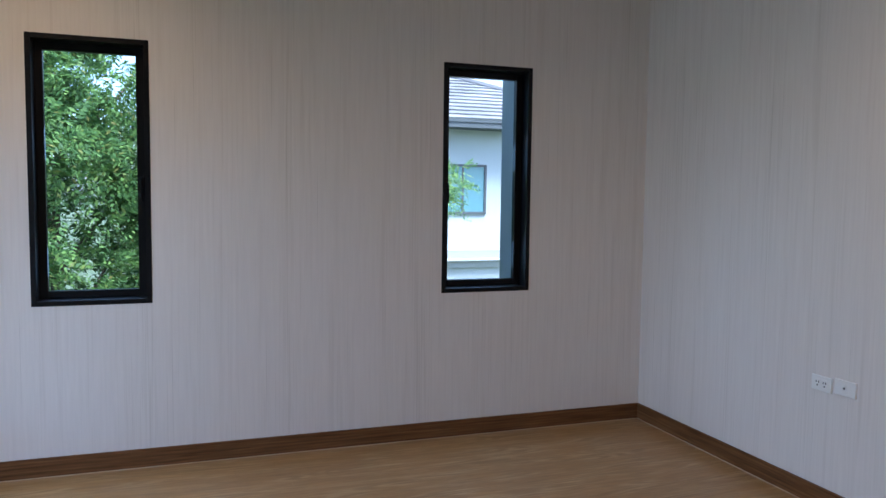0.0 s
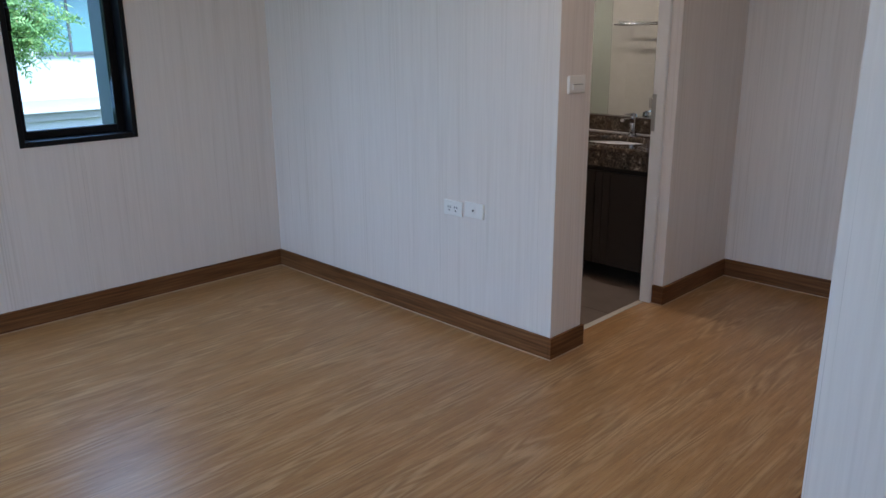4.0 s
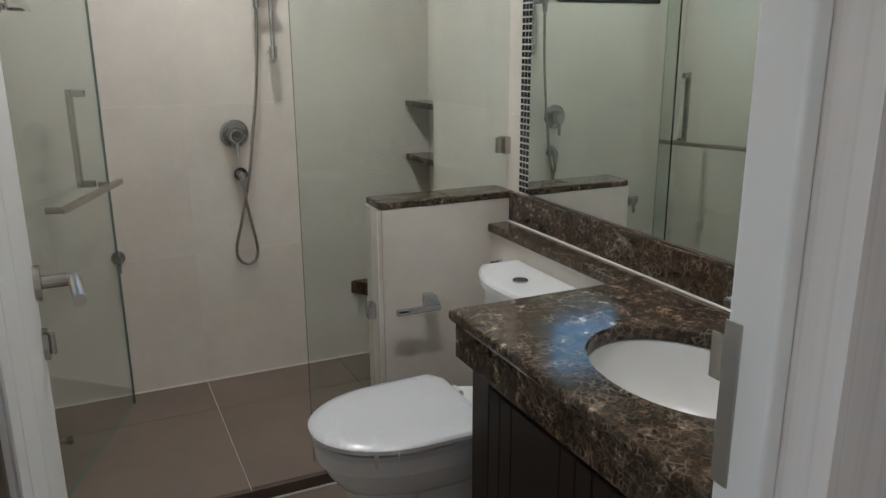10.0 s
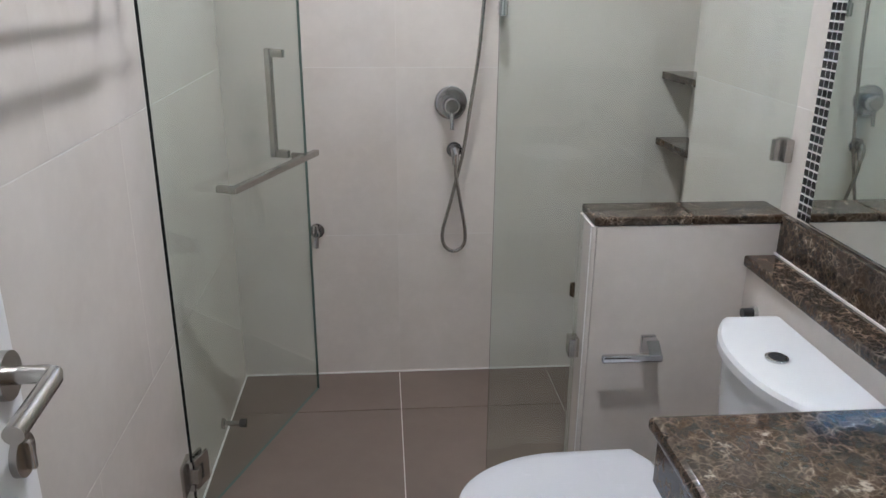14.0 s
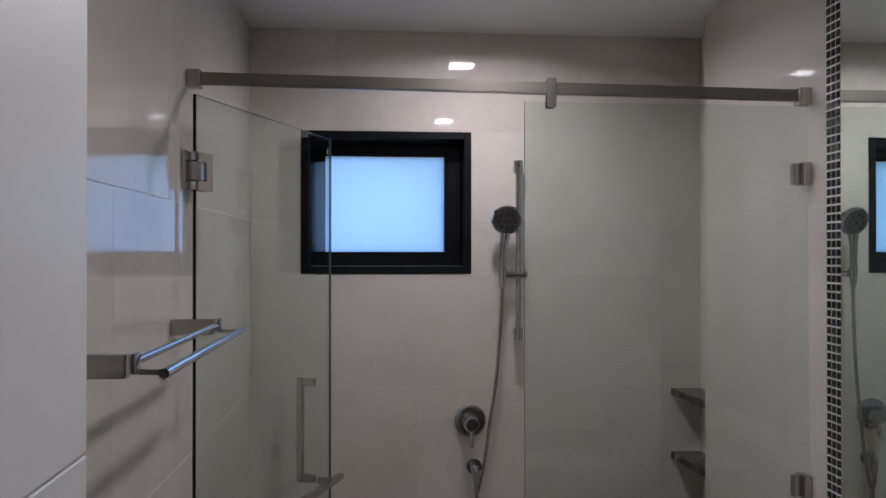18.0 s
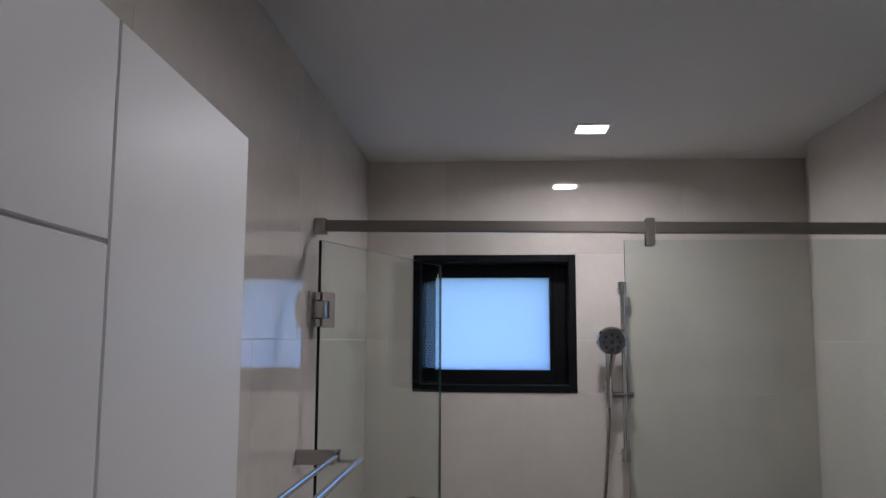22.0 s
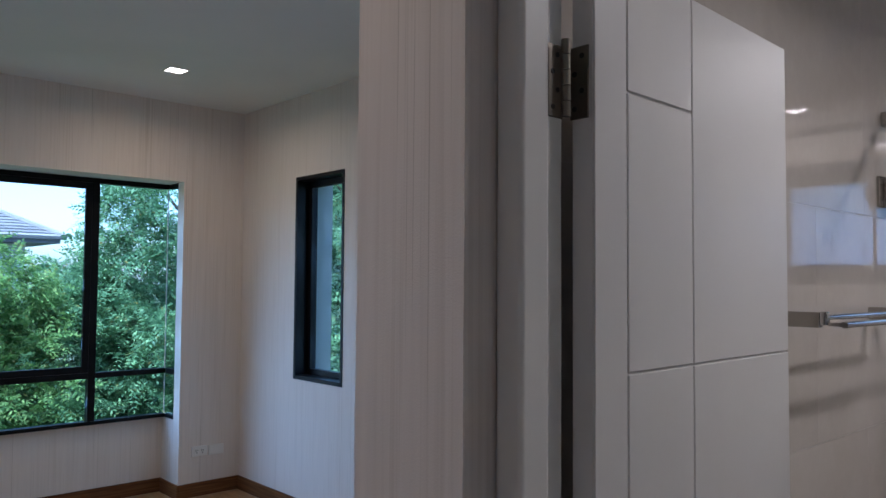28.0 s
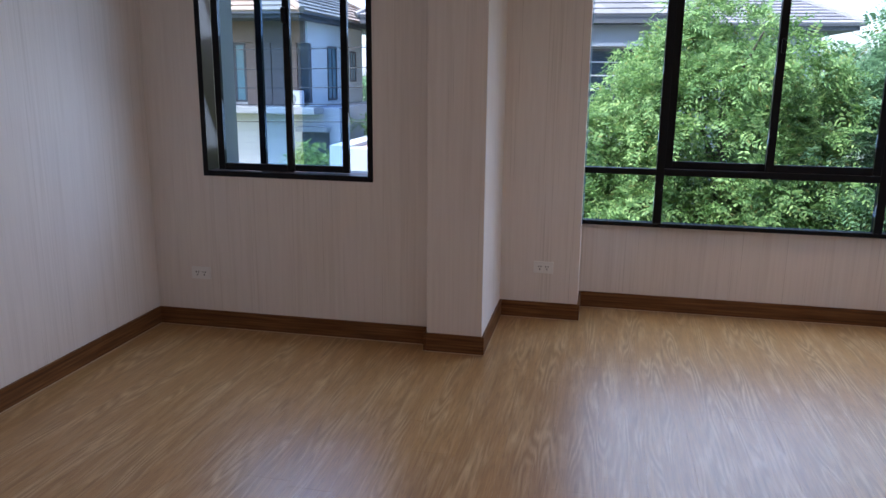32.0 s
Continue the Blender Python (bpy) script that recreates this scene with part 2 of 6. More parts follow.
def make_marble():
    """Dark brown emperador: rounded grey-brown pebbles in a fine tan web, with brown clouds and torn cream clumps."""
    m = material("brown_marble", rough=0.10, Specular_IOR_Level=0.42)
    N = Nodes(m)
    co = N.coords()

    def warped(scale, amount, src):
        wob = N.add("TexNoise", Vector=src, Scale=scale, Detail=4.0).outputs["Color"]
        wv = N.add("VectorMath", _0=wob, _1=(0.5, 0.5, 0.5))
        wv.operation = "SUBTRACT"
        ws = N.add("VectorMath", _0=wv.outputs[0], _3=amount)
        ws.operation = "SCALE"
        wa = N.add("VectorMath", _0=src, _1=ws.outputs[0])
        wa.operation = "ADD"
        return wa.outputs[0]

    p = warped(28.0, 0.022, warped(6.0, 0.045, co))
    cell = N.add("TexVoronoi", Vector=p, Scale=60.0)
    patch = noise_tex(N, co, 6.0, 5, 0.65)
    patch2 = noise_tex(N, warped(12.0, 0.05, co), 15.0, 5, 0.65)
    tear = noise_tex(N, warped(9.0, 0.10, co), 26.0, 5, 0.65)
    tear2 = noise_tex(N, warped(14.0, 0.06, co), 44.0, 4, 0.65)
    c = N.ramp(cell.outputs["Color"], [(0.10, (0.012, 0.0075, 0.005)), (0.40, (0.030, 0.021, 0.015)), (0.85, (0.060, 0.046, 0.035))])
    c = N.mix(N.ramp(tear2, [(0.40, (0.55, 0.55, 0.55)), (0.58, (0, 0, 0))]), c, (0.016, 0.011, 0.008))
    c = N.mix(N.ramp(patch, [(0.47, (0, 0, 0)), (0.70, (0.8, 0.8, 0.8))]), c, (0.050, 0.025, 0.012))
    c = N.mix(N.ramp(patch2, [(0.56, (0, 0, 0)), (0.72, (0.75, 0.75, 0.75))]), c, (0.017, 0.011, 0.007))
    for scale, gate, tone, most in ((125.0, tear2, (0.155, 0.108, 0.070), 0.60), (60.0, tear, (0.255, 0.195, 0.143), 0.80)):
        edge = N.add("TexVoronoi", Vector=p, Scale=scale)
        edge.feature = "DISTANCE_TO_EDGE"
        web = N.maths("MULTIPLY", N.ramp(edge.outputs["Distance"], [(0.0, (1, 1, 1)), (0.045, (0.45, 0.45, 0.45)), (0.16, (0, 0, 0))]), N.ramp(gate, [(0.43, (0.02, 0.02, 0.02)), (0.60, (1, 1, 1))]))
        c = N.mix(N.maths("MULTIPLY", web, most), c, tone)
    clump = N.maths("MULTIPLY", N.ramp(tear, [(0.60, (0, 0, 0)), (0.67, (1, 1, 1))]), N.ramp(tear2, [(0.44, (0, 0, 0)), (0.54, (1, 1, 1))]))
    c = N.mix(N.maths("MULTIPLY", clump, 0.75), c, (0.48, 0.41, 0.335))
    N.base(c)
    return m


MARBLE = make_marble()
CHROME = material("chrome", (0.56, 0.56, 0.57), 0.07, 1.0)
STEEL = material("brushed_steel", (0.47, 0.45, 0.42), 0.24, 1.0)
DULL_STEEL = material("dull_steel", (0.42, 0.41, 0.39), 0.38, 1.0)
HINGE_STEEL = material("aged_hinge_steel", (0.24, 0.215, 0.18), 0.36, 1.0)
RAIL_STEEL = material("satin_rail_steel", (0.27, 0.245, 0.215), 0.34, 1.0)
CERAMIC = material("white_ceramic", (0.64, 0.64, 0.645), 0.10)
LID_PLASTIC = material("white_lid", (0.52, 0.52, 0.54), 0.10)


def make_film():
    """Lid under clear wrapping film: the film's creases."""
    m = material("film_wrapped_lid", (0.50, 0.50, 0.525), 0.16, Coat_Weight=0.6, Coat_Roughness=0.05)
    N = Nodes(m)
    heights = []
    for scale, stretch, sharp in ((1.1, (6, 2, 1), 0.022), (1.3, (2, 7, 1), 0.016)):
        f = N.maths("ABSOLUTE", N.maths("SUBTRACT", noise_tex(N, N.coords(stretch), scale, 2, 0.5), 0.5))
        heights.append(N.ramp(f, [(0.0, (1, 1, 1)), (sharp, (0, 0, 0))]))
    gate = N.ramp(noise_tex(N, N.coords(), 7.0, 2), [(0.48, (0, 0, 0)), (0.60, (1, 1, 1))])
    h = N.maths("MULTIPLY", N.maths("ADD", heights[0], heights[1]), gate)
    N.base(N.mix(N.maths("MULTIPLY", h, 0.2), (0.53, 0.53, 0.55), (0.66, 0.66, 0.68)))
    N.bump(N.maths("ADD", h, N.maths("MULTIPLY", noise_tex(N, N.coords((3, 9, 3)), 4.0, 3), 0.6)), 0.22, 0.004)
    return m


LID_FILM = make_film()
PLATE = material("white_plate", (0.80, 0.79, 0.765), 0.3)
SLOT = material("slot_black", (0.02, 0.02, 0.02), 0.6)
RUBBER = material("rubber", (0.03, 0.03, 0.03), 0.7)
WINDOW_METAL = material("black_aluminium", (0.005, 0.0055, 0.007), 0.42, Specular_IOR_Level=0.18)
ESPRESSO = make_paint("espresso_laminate", (0.020, 0.0125, 0.009), 0.55, 0.1)
ESPRESSO.node_tree.nodes["Principled BSDF"].inputs["Specular IOR Level"].default_value = 0.32
SILICONE = material("white_silicone", (0.72, 0.70, 0.67), 0.4)
MIRROR = material("mirror_silver", (0.80, 0.85, 0.82), 0.01, 1.0)
MOSAIC = material("black_mosaic", (0.018, 0.017, 0.017), 0.12)
SEAM = material("pale_seam", (0.5, 0.46, 0.40), 0.6)
GAP = material("dark_gap", (0.015, 0.013, 0.012), 0.7)


def make_glass(name, tint, gloss=0.035, through_rough=0.0, edge_gloss=0.9):
    """Thin pane: straight transmission with a tint, plus a Fresnel gloss."""
    m = bpy.data.materials.new(name)
    m.use_nodes = True
    t = m.node_tree
    t.nodes.remove(t.nodes["Principled BSDF"])
    out = t.nodes["Material Output"]
    if through_rough:
        clear = t.nodes.new("ShaderNodeBsdfTranslucent")
    else:
        clear = t.nodes.new("ShaderNodeBsdfTransparent")
    clear.inputs["Color"].default_value = (*tint, 1)
    shine = t.nodes.new("ShaderNodeBsdfGlossy")
    shine.inputs["Roughness"].default_value = 0.01 if not through_rough else 0.25
    shine.inputs["Color"].default_value = (1, 1, 1, 1)
    facing = t.nodes.new("ShaderNodeLayerWeight")
    facing.inputs["Blend"].default_value = 0.5
    power = t.nodes.new("ShaderNodeMath")
    power.operation = "POWER"
    power.inputs[1].default_value = 5.0
    t.links.new(facing.outputs["Facing"], power.inputs[0])
    fres = t.nodes.new("ShaderNodeMath")
    fres.operation = "MULTIPLY_ADD"
    fres.inputs[1].default_value, fres.inputs[2].default_value = edge_gloss, gloss
    t.links.new(power.outputs[0], fres.inputs[0])
    mixer_node = t.nodes.new("ShaderNodeMixShader")
    t.links.new(fres.outputs[0], mixer_node.inputs[0])
    t.links.new(clear.outputs[0], mixer_node.inputs[1])
    t.links.new(shine.outputs[0], mixer_node.inputs[2])
    t.links.new(mixer_node.outputs[0], out.inputs["Surface"])
    return m


WINDOW_GLASS = make_glass("tinted_window_glass", (0.66, 0.83, 0.955), gloss=0.004, edge_gloss=0.3)
SHOWER_GLASS = make_glass("green_shower_glass", (0.902, 0.938, 0.917))
GLASS_EDGE = material("glass_edge", (0.005, 0.010, 0.009), 0.25, Specular_IOR_Level=0.25)
GLASS_RIM = material("dark_green_glass_edge", (0.055, 0.11, 0.095), 0.3)
FROSTED = make_glass("frosted_glass", (0.74, 0.86, 1.0), through_rough=1.0)


def make_lamp_face(name, c, strength):
    m = bpy.data.materials.new(name)
    m.use_nodes = True
    b = m.node_tree.nodes["Principled BSDF"]
    b.inputs["Emission Color"].default_value = (*c, 1)
    b.inputs["Emission Strength"].default_value = strength
    return m


LAMP_FACE = make_lamp_face("lamp_diffuser", (1.0, 0.96, 0.90), 1.6)

# ---- building helpers ----
def box(bm, x0, x1, y0, y1, z0, z1, bevel=0.0, seg=2):
    vs = [bm.verts.new((x, y, z)) for z in (z0, z1) for y in (y0, y1) for x in (x0, x1)]
    fs = [bm.faces.new([vs[i] for i in f]) for f in ((0, 2, 3, 1), (4, 5, 7, 6), (0, 1, 5, 4), (2, 6, 7, 3), (0, 4, 6, 2), (1, 3, 7, 5))]
    if bevel:
        es = list({e for f in fs for e in f.edges})
        bmesh.ops.bevel(bm, geom=es, offset=bevel, segments=seg, affect="EDGES", profile=0.5)
    return bm


def cube(x0, x1, y0, y1, z0, z1, bevel=0.0, seg=2):
    return box(bmesh.new(), x0, x1, y0, y1, z0, z1, bevel, seg)


def ring_pts(c, u, w, r, n):
    return [c + u * (r * math.cos(2 * math.pi * i / n)) + w * (r * math.sin(2 * math.pi * i / n)) for i in range(n)]


def tube(bm, pts, r, n=12, caps=True):
    """A round bar along points; r is one radius or one for each point."""
    pts = [Vector(p) for p in pts]
    rr = r if isinstance(r, (list, tuple)) else [r] * len(pts)
    d0 = (pts[1] - pts[0]).normalized()
    u = d0.orthogonal().normalized()
    rings = []
    for i, p in enumerate(pts):
        a = pts[max(i - 1, 0)]
        b = pts[min(i + 1, len(pts) - 1)]
        d = (b - a).normalized()
        u = (u - d * u.dot(d)).normalized()
        w = d.cross(u)
        rings.append([bm.verts.new(q) for q in ring_pts(p, u, w, rr[i], n)])
    for a, b in zip(rings, rings[1:]):
        for i in range(n):
            bm.faces.new((a[i], a[(i + 1) % n], b[(i + 1) % n], b[i]))
    if caps:
        bm.faces.new(list(reversed(rings[0])))
        bm.faces.new(rings[-1])
    return bm


def rod(p0, p1, r, n=16):
    return tube(bmesh.new(), (p0, p1), r, n)


def loft(bm, loops, cap_bottom=True, cap_top=True):
    """Skin a list of closed loops of equal length."""
    rings = [[bm.verts.new(p) for p in loop] for loop in loops]
    n = len(rings[0])
    for a, b in zip(rings, rings[1:]):
        for i in range(n):
            bm.faces.new((a[i], a[(i + 1) % n], b[(i + 1) % n], b[i]))
    if cap_bottom:
        bm.faces.new(list(reversed(rings[0])))
    if cap_top:
        bm.faces.new(rings[-1])
    return bm


def prism(outline, z0, z1, bevel=0.0):
    """Upright prism over a plan outline (counter-clockwise)."""
    bm = bmesh.new()
    loft(bm, [[(x, y, z0) for x, y in outline], [(x, y, z1) for x, y in outline]])
    if bevel:
        bmesh.ops.bevel(bm, geom=list(bm.edges), offset=bevel, segments=2, affect="EDGES", profile=0.5)
    return bm


def root_of(ob):
    while ob.parent:
        ob = ob.parent
    return ob


def smooth_by_angle(me, degrees=35):
    for p in me.polygons:
        p.use_smooth = True
    me.set_sharp_from_angle(angle=radians(degrees))


def part(name, bm, mat, parent=None, label="", smooth=True):
    """Links a bmesh as ONE mesh object under a thing or a part; world coordinates in, the thing's base taken off."""
    if parent is not None:
        bmesh.ops.translate(bm, verts=bm.verts, vec=-root_of(parent).location)
    bmesh.ops.recalc_face_normals(bm, faces=bm.faces)
    me = bpy.data.meshes.new(name)
    bm.to_mesh(me)
    bm.free()
    for m in mat if isinstance(mat, (list, tuple)) else (mat,):
        me.materials.append(m)
    if smooth:
        smooth_by_angle(me)
    ob = new(name, me)
    if smooth:
        wn_ = ob.modifiers.new("flat_faces", "WEIGHTED_NORMAL")
        wn_.keep_sharp = True
    if parent is not None:
        ob.parent = parent
    if label:
        tagged(ob, label)
    return ob


def thing(name, label, category, at=(0, 0, 0), group="", kind=""):
    ob = new(name)
    ob.location = at
    ob.empty_display_size = 0.1
    return tagged(ob, label, category, group, kind)


def structure(name, bm, mat, label, category, smooth=False):
    return tagged(part(name, bm, mat, None, label, smooth), label, category, kind="structure")


def slab(axis, d0, d1, u0, u1, z0, z1, holes=(), front=0, back=1, side=1):
    """A wall between d0 and d1 along axis, from u0 to u1, with openings (u0, u1, z0, z1) cut through. The face at d0 is the front."""
    us = sorted({u0, u1, *[v for h in holes for v in h[:2]]})
    zs = sorted({z0, z1, *[v for h in holes for v in h[2:]]})
    bm = bmesh.new()
    made = {}

    def vert(d, u, z):
        key = (round(d, 4), round(u, 4), round(z, 4))
        if key not in made:
            made[key] = bm.verts.new((d, u, z) if axis == "x" else (u, d, z))
        return made[key]

    def solid(i, j):
        if not (0 <= i < len(us) - 1 and 0 <= j < len(zs) - 1):
            return False
        u, z = (us[i] + us[i + 1]) / 2, (zs[j] + zs[j + 1]) / 2
        return not any(h[0] < u < h[1] and h[2] < z < h[3] for h in holes)

    def quad(pts, k):
        f = bm.faces.new([vert(*p) for p in pts])
        f.material_index = k

    for i in range(len(us) - 1):
        for j in range(len(zs) - 1):
            if not solid(i, j):
                continue
            a, b, c, d = us[i], us[i + 1], zs[j], zs[j + 1]
            quad([(d0, a, c), (d0, b, c), (d0, b, d), (d0, a, d)], front)
            quad([(d1, a, c), (d1, b, c), (d1, b, d), (d1, a, d)], back)
            for di, dj, e in ((-1, 0, ((a, c), (a, d))), (1, 0, ((b, c), (b, d))), (0, -1, ((a, c), (b, c))), (0, 1, ((a, d), (b, d)))):
                if not solid(i + di, j + dj):
                    (p, q), (r, s) = e
                    quad([(d0, p, q), (d1, p, q), (d1, r, s), (d0, r, s)], side)
    return bm


# ---- bedroom shell ----
H = 2.81
BH = 2.40
W1 = (-0.600, -0.027, 0.885, 2.253)
W2 = (1.595, 2.172, 0.885, 2.253)
W3 = (-0.525, 0.456, 0.884, 2.25)
BW = (3.313, 3.909, 1.547, 2.047)
BAY = (1.541, 3.737, 0.0, 2.25)
DOOR = (3.226, 3.977, -0.05, 2.026)

PAPERED = "wall papered in pale vertical grasscloth streaks"
structure("wall_north", slab("y", 4.20, 4.50, -1.45, 3.0, -0.05, H + 0.1, (W1, W2)), (WALLPAPER, OUTSIDE), "north bedroom " + PAPERED + ", two narrow windows", "wall")
structure("wall_block", slab("x", 3.0, 3.128, 2.095, 4.50, -0.05, H + 0.1, (), 0, 1, 0), (WALLPAPER, GROUT), "bedroom " + PAPERED + " beside the bathroom", "wall")
structure("wall_door", slab("y", 2.095, 2.195, 3.128, 4.70, -0.05, H + 0.1, (DOOR,), 0, 1, 0), (WALLPAPER, PLASTER), PAPERED + " round the bathroom doorway", "wall")
structure("wall_nook_east", slab("x", 4.70, 4.82, 0.72, 2.195, -0.05, H + 0.1, (), 0, 1, 0), (WALLPAPER, OUTSIDE), "end " + PAPERED + " of the passage", "wall")
structure("wall_nook_south", slab("y", 0.838, 0.72, 2.652, 4.70, -0.05, H + 0.1, (), 0, 1, 0), (WALLPAPER, OUTSIDE), PAPERED + " along the passage", "wall")
structure("wall_entry", slab("x", 2.52, 2.652, -0.86, 0.838, -0.05, H + 0.1, ((-0.42, 0.50, -0.05, 2.06),), 0, 1, 0), (WALLPAPER, WALLPAPER), PAPERED + " beside the entry door", "wall")
structure("wall_south", slab("y", -0.86, -1.10, -1.04, 2.652, -0.05, H + 0.1, (), 0, 1, 1), (WALLPAPER, OUTSIDE), "south bedroom " + PAPERED, "wall")
structure("wall_west_low", slab("x", -0.738, -1.165, -0.86, 0.772, -0.05, H + 0.1, (W3,)), (WALLPAPER, OUTSIDE), "west " + PAPERED + " with a sliding window", "wall")
structure("column", cube(-1.50, -0.646, 0.772, 1.071, -0.05, H + 0.1, 0.004), WALLPAPER, "square column papered in pale vertical streaks", "column")
structure("wall_west_bay", slab("x", -1.35, -1.45, 1.071, 4.20, -0.05, H + 0.1, ((BAY[0], BAY[1], -0.05, BAY[3]),), 0, 1, 0), (WALLPAPER, OUTSIDE), "west " + PAPERED + " opening into the bay window", "wall")

# the bay: low walls, soffit, outer roof
bay = bmesh.new()
box(bay, -1.76, -1.655, BAY[0] - 0.1, BAY[1] + 0.1, -0.05, 0.548)
structure("wall_bay_front", bay, WALLPAPER, "low papered wall under the bay window", "wall")
structure("wall_bay_north", cube(-1.655, -1.45, BAY[1], BAY[1] + 0.1, -0.05, 0.548), WALLPAPER, "low papered side wall of the bay", "wall")
structure("wall_bay_south", cube(-1.655, -1.45, BAY[0] - 0.1, BAY[0], -0.05, 0.548), WALLPAPER, "low papered side wall of the bay", "wall")
structure("bay_soffit", cube(-1.80, -1.45, BAY[0] - 0.14, BAY[1] + 0.14, 2.25, 2.45), PLASTER, "white plaster soffit over the bay window", "ceiling")
structure("ceiling", cube(-1.45, 4.82, -1.10, 4.50, H, H + 0.08), CEILING, "flat white painted bedroom ceiling", "ceiling")

# ---- bathroom shell ----
TX0, TX1, TY0, TY1 = 3.14, 4.655, 2.195, 4.757
structure("wall_bath_north", slab("y", TY1 + 0.012, TY1 + 0.26, 3.128, 4.90, -0.1, BH + 0.1, (BW,), 0, 1, 1), (GROUT, OUTSIDE), "shower wall clad in cream tiles, with a frosted window", "wall")
structure("wall_bath_east", cube(4.667, 4.90, 2.195, 4.50, -0.1, BH + 0.1), GROUT, "bathroom wall behind mirror and basin", "wall")
structure("wall_bath_niche", cube(4.757, 4.90, 4.50, TY1 + 0.012, -0.1, BH + 0.1), GROUT, "shower niche wall", "wall")
structure("ceiling_bath", cube(3.128, 4.90, 2.195, TY1 + 0.012, BH, BH + 0.08), CEILING, "flat white bathroom ceiling", "ceiling")

# ---- skirting ----
def skirting(x0, x1, y0, y1, z0=0.0):
    ob = structure("baseboard", cube(x0, x1, y0, y1, z0, 0.102, 0.003, 2), SKIRT, "dark walnut laminate baseboard along the papered wall", "baseboard")
    part("caulk_line", cube(x0 - 0.0028, x1 + 0.0028, y0 - 0.0028, y1 + 0.0028, 0.0002, 0.0042), CAULK, ob, smooth=False)
    return ob


CAULK = material("beige_caulk", (0.52, 0.38, 0.26), 0.7)
SK = 0.014
skirting(-1.35 + SK, 3.0 - SK, 4.20 - SK, 4.20)
skirting(3.0 - SK, 3.0, 2.095, 4.20)
skirting(3.0 - SK, 3.226 + SK, 2.095 - SK, 2.095)
skirting(3.226, 3.226 + SK, 2.095, 2.149)
skirting(3.977 - SK, 4.70 - SK, 2.095 - SK, 2.095)
skirting(3.977 - SK, 3.977, 2.095, 2.149)
skirting(4.70 - SK, 4.70, 0.838 + SK, 2.095)
skirting(2.52 - SK, 4.70 - SK, 0.838, 0.838 + SK)
skirting(2.52 - SK, 2.52, 0.562, 0.838)
skirting(2.52 - SK, 2.52, -0.86 + SK, -0.482)
skirting(-0.738 + SK, 2.52, -0.86, -0.86 + SK)
skirting(-0.738, -0.738 + SK, -0.86, 0.772 - SK)
skirting(-0.738, -0.646 + SK, 0.772 - SK, 0.772)
skirting(-0.646, -0.646 + SK, 0.772, 1.071)
skirting(-1.35 + SK, -0.646 + SK, 1.071, 1.071 + SK)
skirting(-1.35, -1.35 + SK, 1.071, BAY[0])
skirting(-1.35, -1.35 + SK, BAY[1], 4.20)
skirting(-1.655 + SK, -1.35 + SK, BAY[0], BAY[0] + SK)
skirting(-1.655 + SK, -1.35 + SK, BAY[1] - SK, BAY[1])
skirting(-1.655, -1.655 + SK, BAY[0], BAY[1])

# ---- windows ----
class Wall:
    """Boxes in a wall's own terms: u along it, d outwards from its inner face, z up."""
    def __init__(self, axis, face, out):
        self.axis, self.face, self.out = axis, face, out

    def box(self, bm, u0, u1, d0, d1, z0, z1, bevel=0.0):
        a, b = sorted((self.face + self.out * d0, self.face + self.out * d1))
        if self.axis == "y":
            return box(bm, u0, u1, a, b, z0, z1, bevel, 1)
        return box(bm, a, b, u0, u1, z0, z1, bevel, 1)

    def ring(self, u0, u1, z0, z1, w, d0, d1, bevel=0.002, bottom=None):
        bm = bmesh.new()
        bt = w if bottom is None else bottom
        self.box(bm, u0, u0 + w, d0, d1, z0, z1, bevel)
        self.box(bm, u1 - w, u1, d0, d1, z0, z1, bevel)
        self.box(bm, u0 + w, u1 - w, d0, d1, z1 - w, z1, bevel)
        self.box(bm, u0 + w, u1 - w, d0, d1, z0, z0 + bt, bevel)
        return bm

    def one(self, *a, **k):
        return self.box(bmesh.new(), *a, **k)


def pane(parent, bm, mat=WINDOW_GLASS):
    ob = part("pane", bm, mat, parent, smooth=False)
    ob.visible_shadow = False
    return ob


def casement(name, wall, hole, handle, label, glass=WINDOW_GLASS, deep=0.16, sash=0.040, wide=0.0):
    u0, u1, z0, z1 = hole
    at = (u0, wall.face, z0) if wall.axis == "y" else (wall.face, u0, z0)
    win = thing(name, label, "window", at, kind="structure")
    part("window_frame", wall.ring(u0, u1, z0, z1, 0.026, -0.004, deep), WINDOW_METAL, win)
    sb = wall.ring(u0 + 0.027, u1 - 0.027, z0 + 0.027, z1 - 0.027, sash, 0.085, 0.125)
    if wide:
        wall.box(sb, u1 - 0.027 - sash - wide, u1 - 0.027 - sash, 0.085, 0.125, z0 + 0.027 + sash, z1 - 0.027 - sash, 0.002)
    part("sash", sb, WINDOW_METAL, win)
    g = 0.027 + sash - 0.008
    pane(win, wall.one(u0 + g, u1 - g, 0.100, 0.106, z0 + g, z1 - g), glass)
    if handle:
        hu = u0 + 0.05 if handle < 0 else u1 - 0.05
        zm = z0 + 0.62 * (z1 - z0) * 0.75
        hb = wall.one(hu - 0.012, hu + 0.012, 0.060, 0.085, zm - 0.03, zm + 0.03, bevel=0.004)
        base_part = part("handle", hb, WINDOW_METAL, win)
        part("grip", wall.one(hu - 0.009, hu + 0.009, 0.040, 0.060, zm - 0.10, zm + 0.01, bevel=0.004), WINDOW_METAL, base_part)
    return win


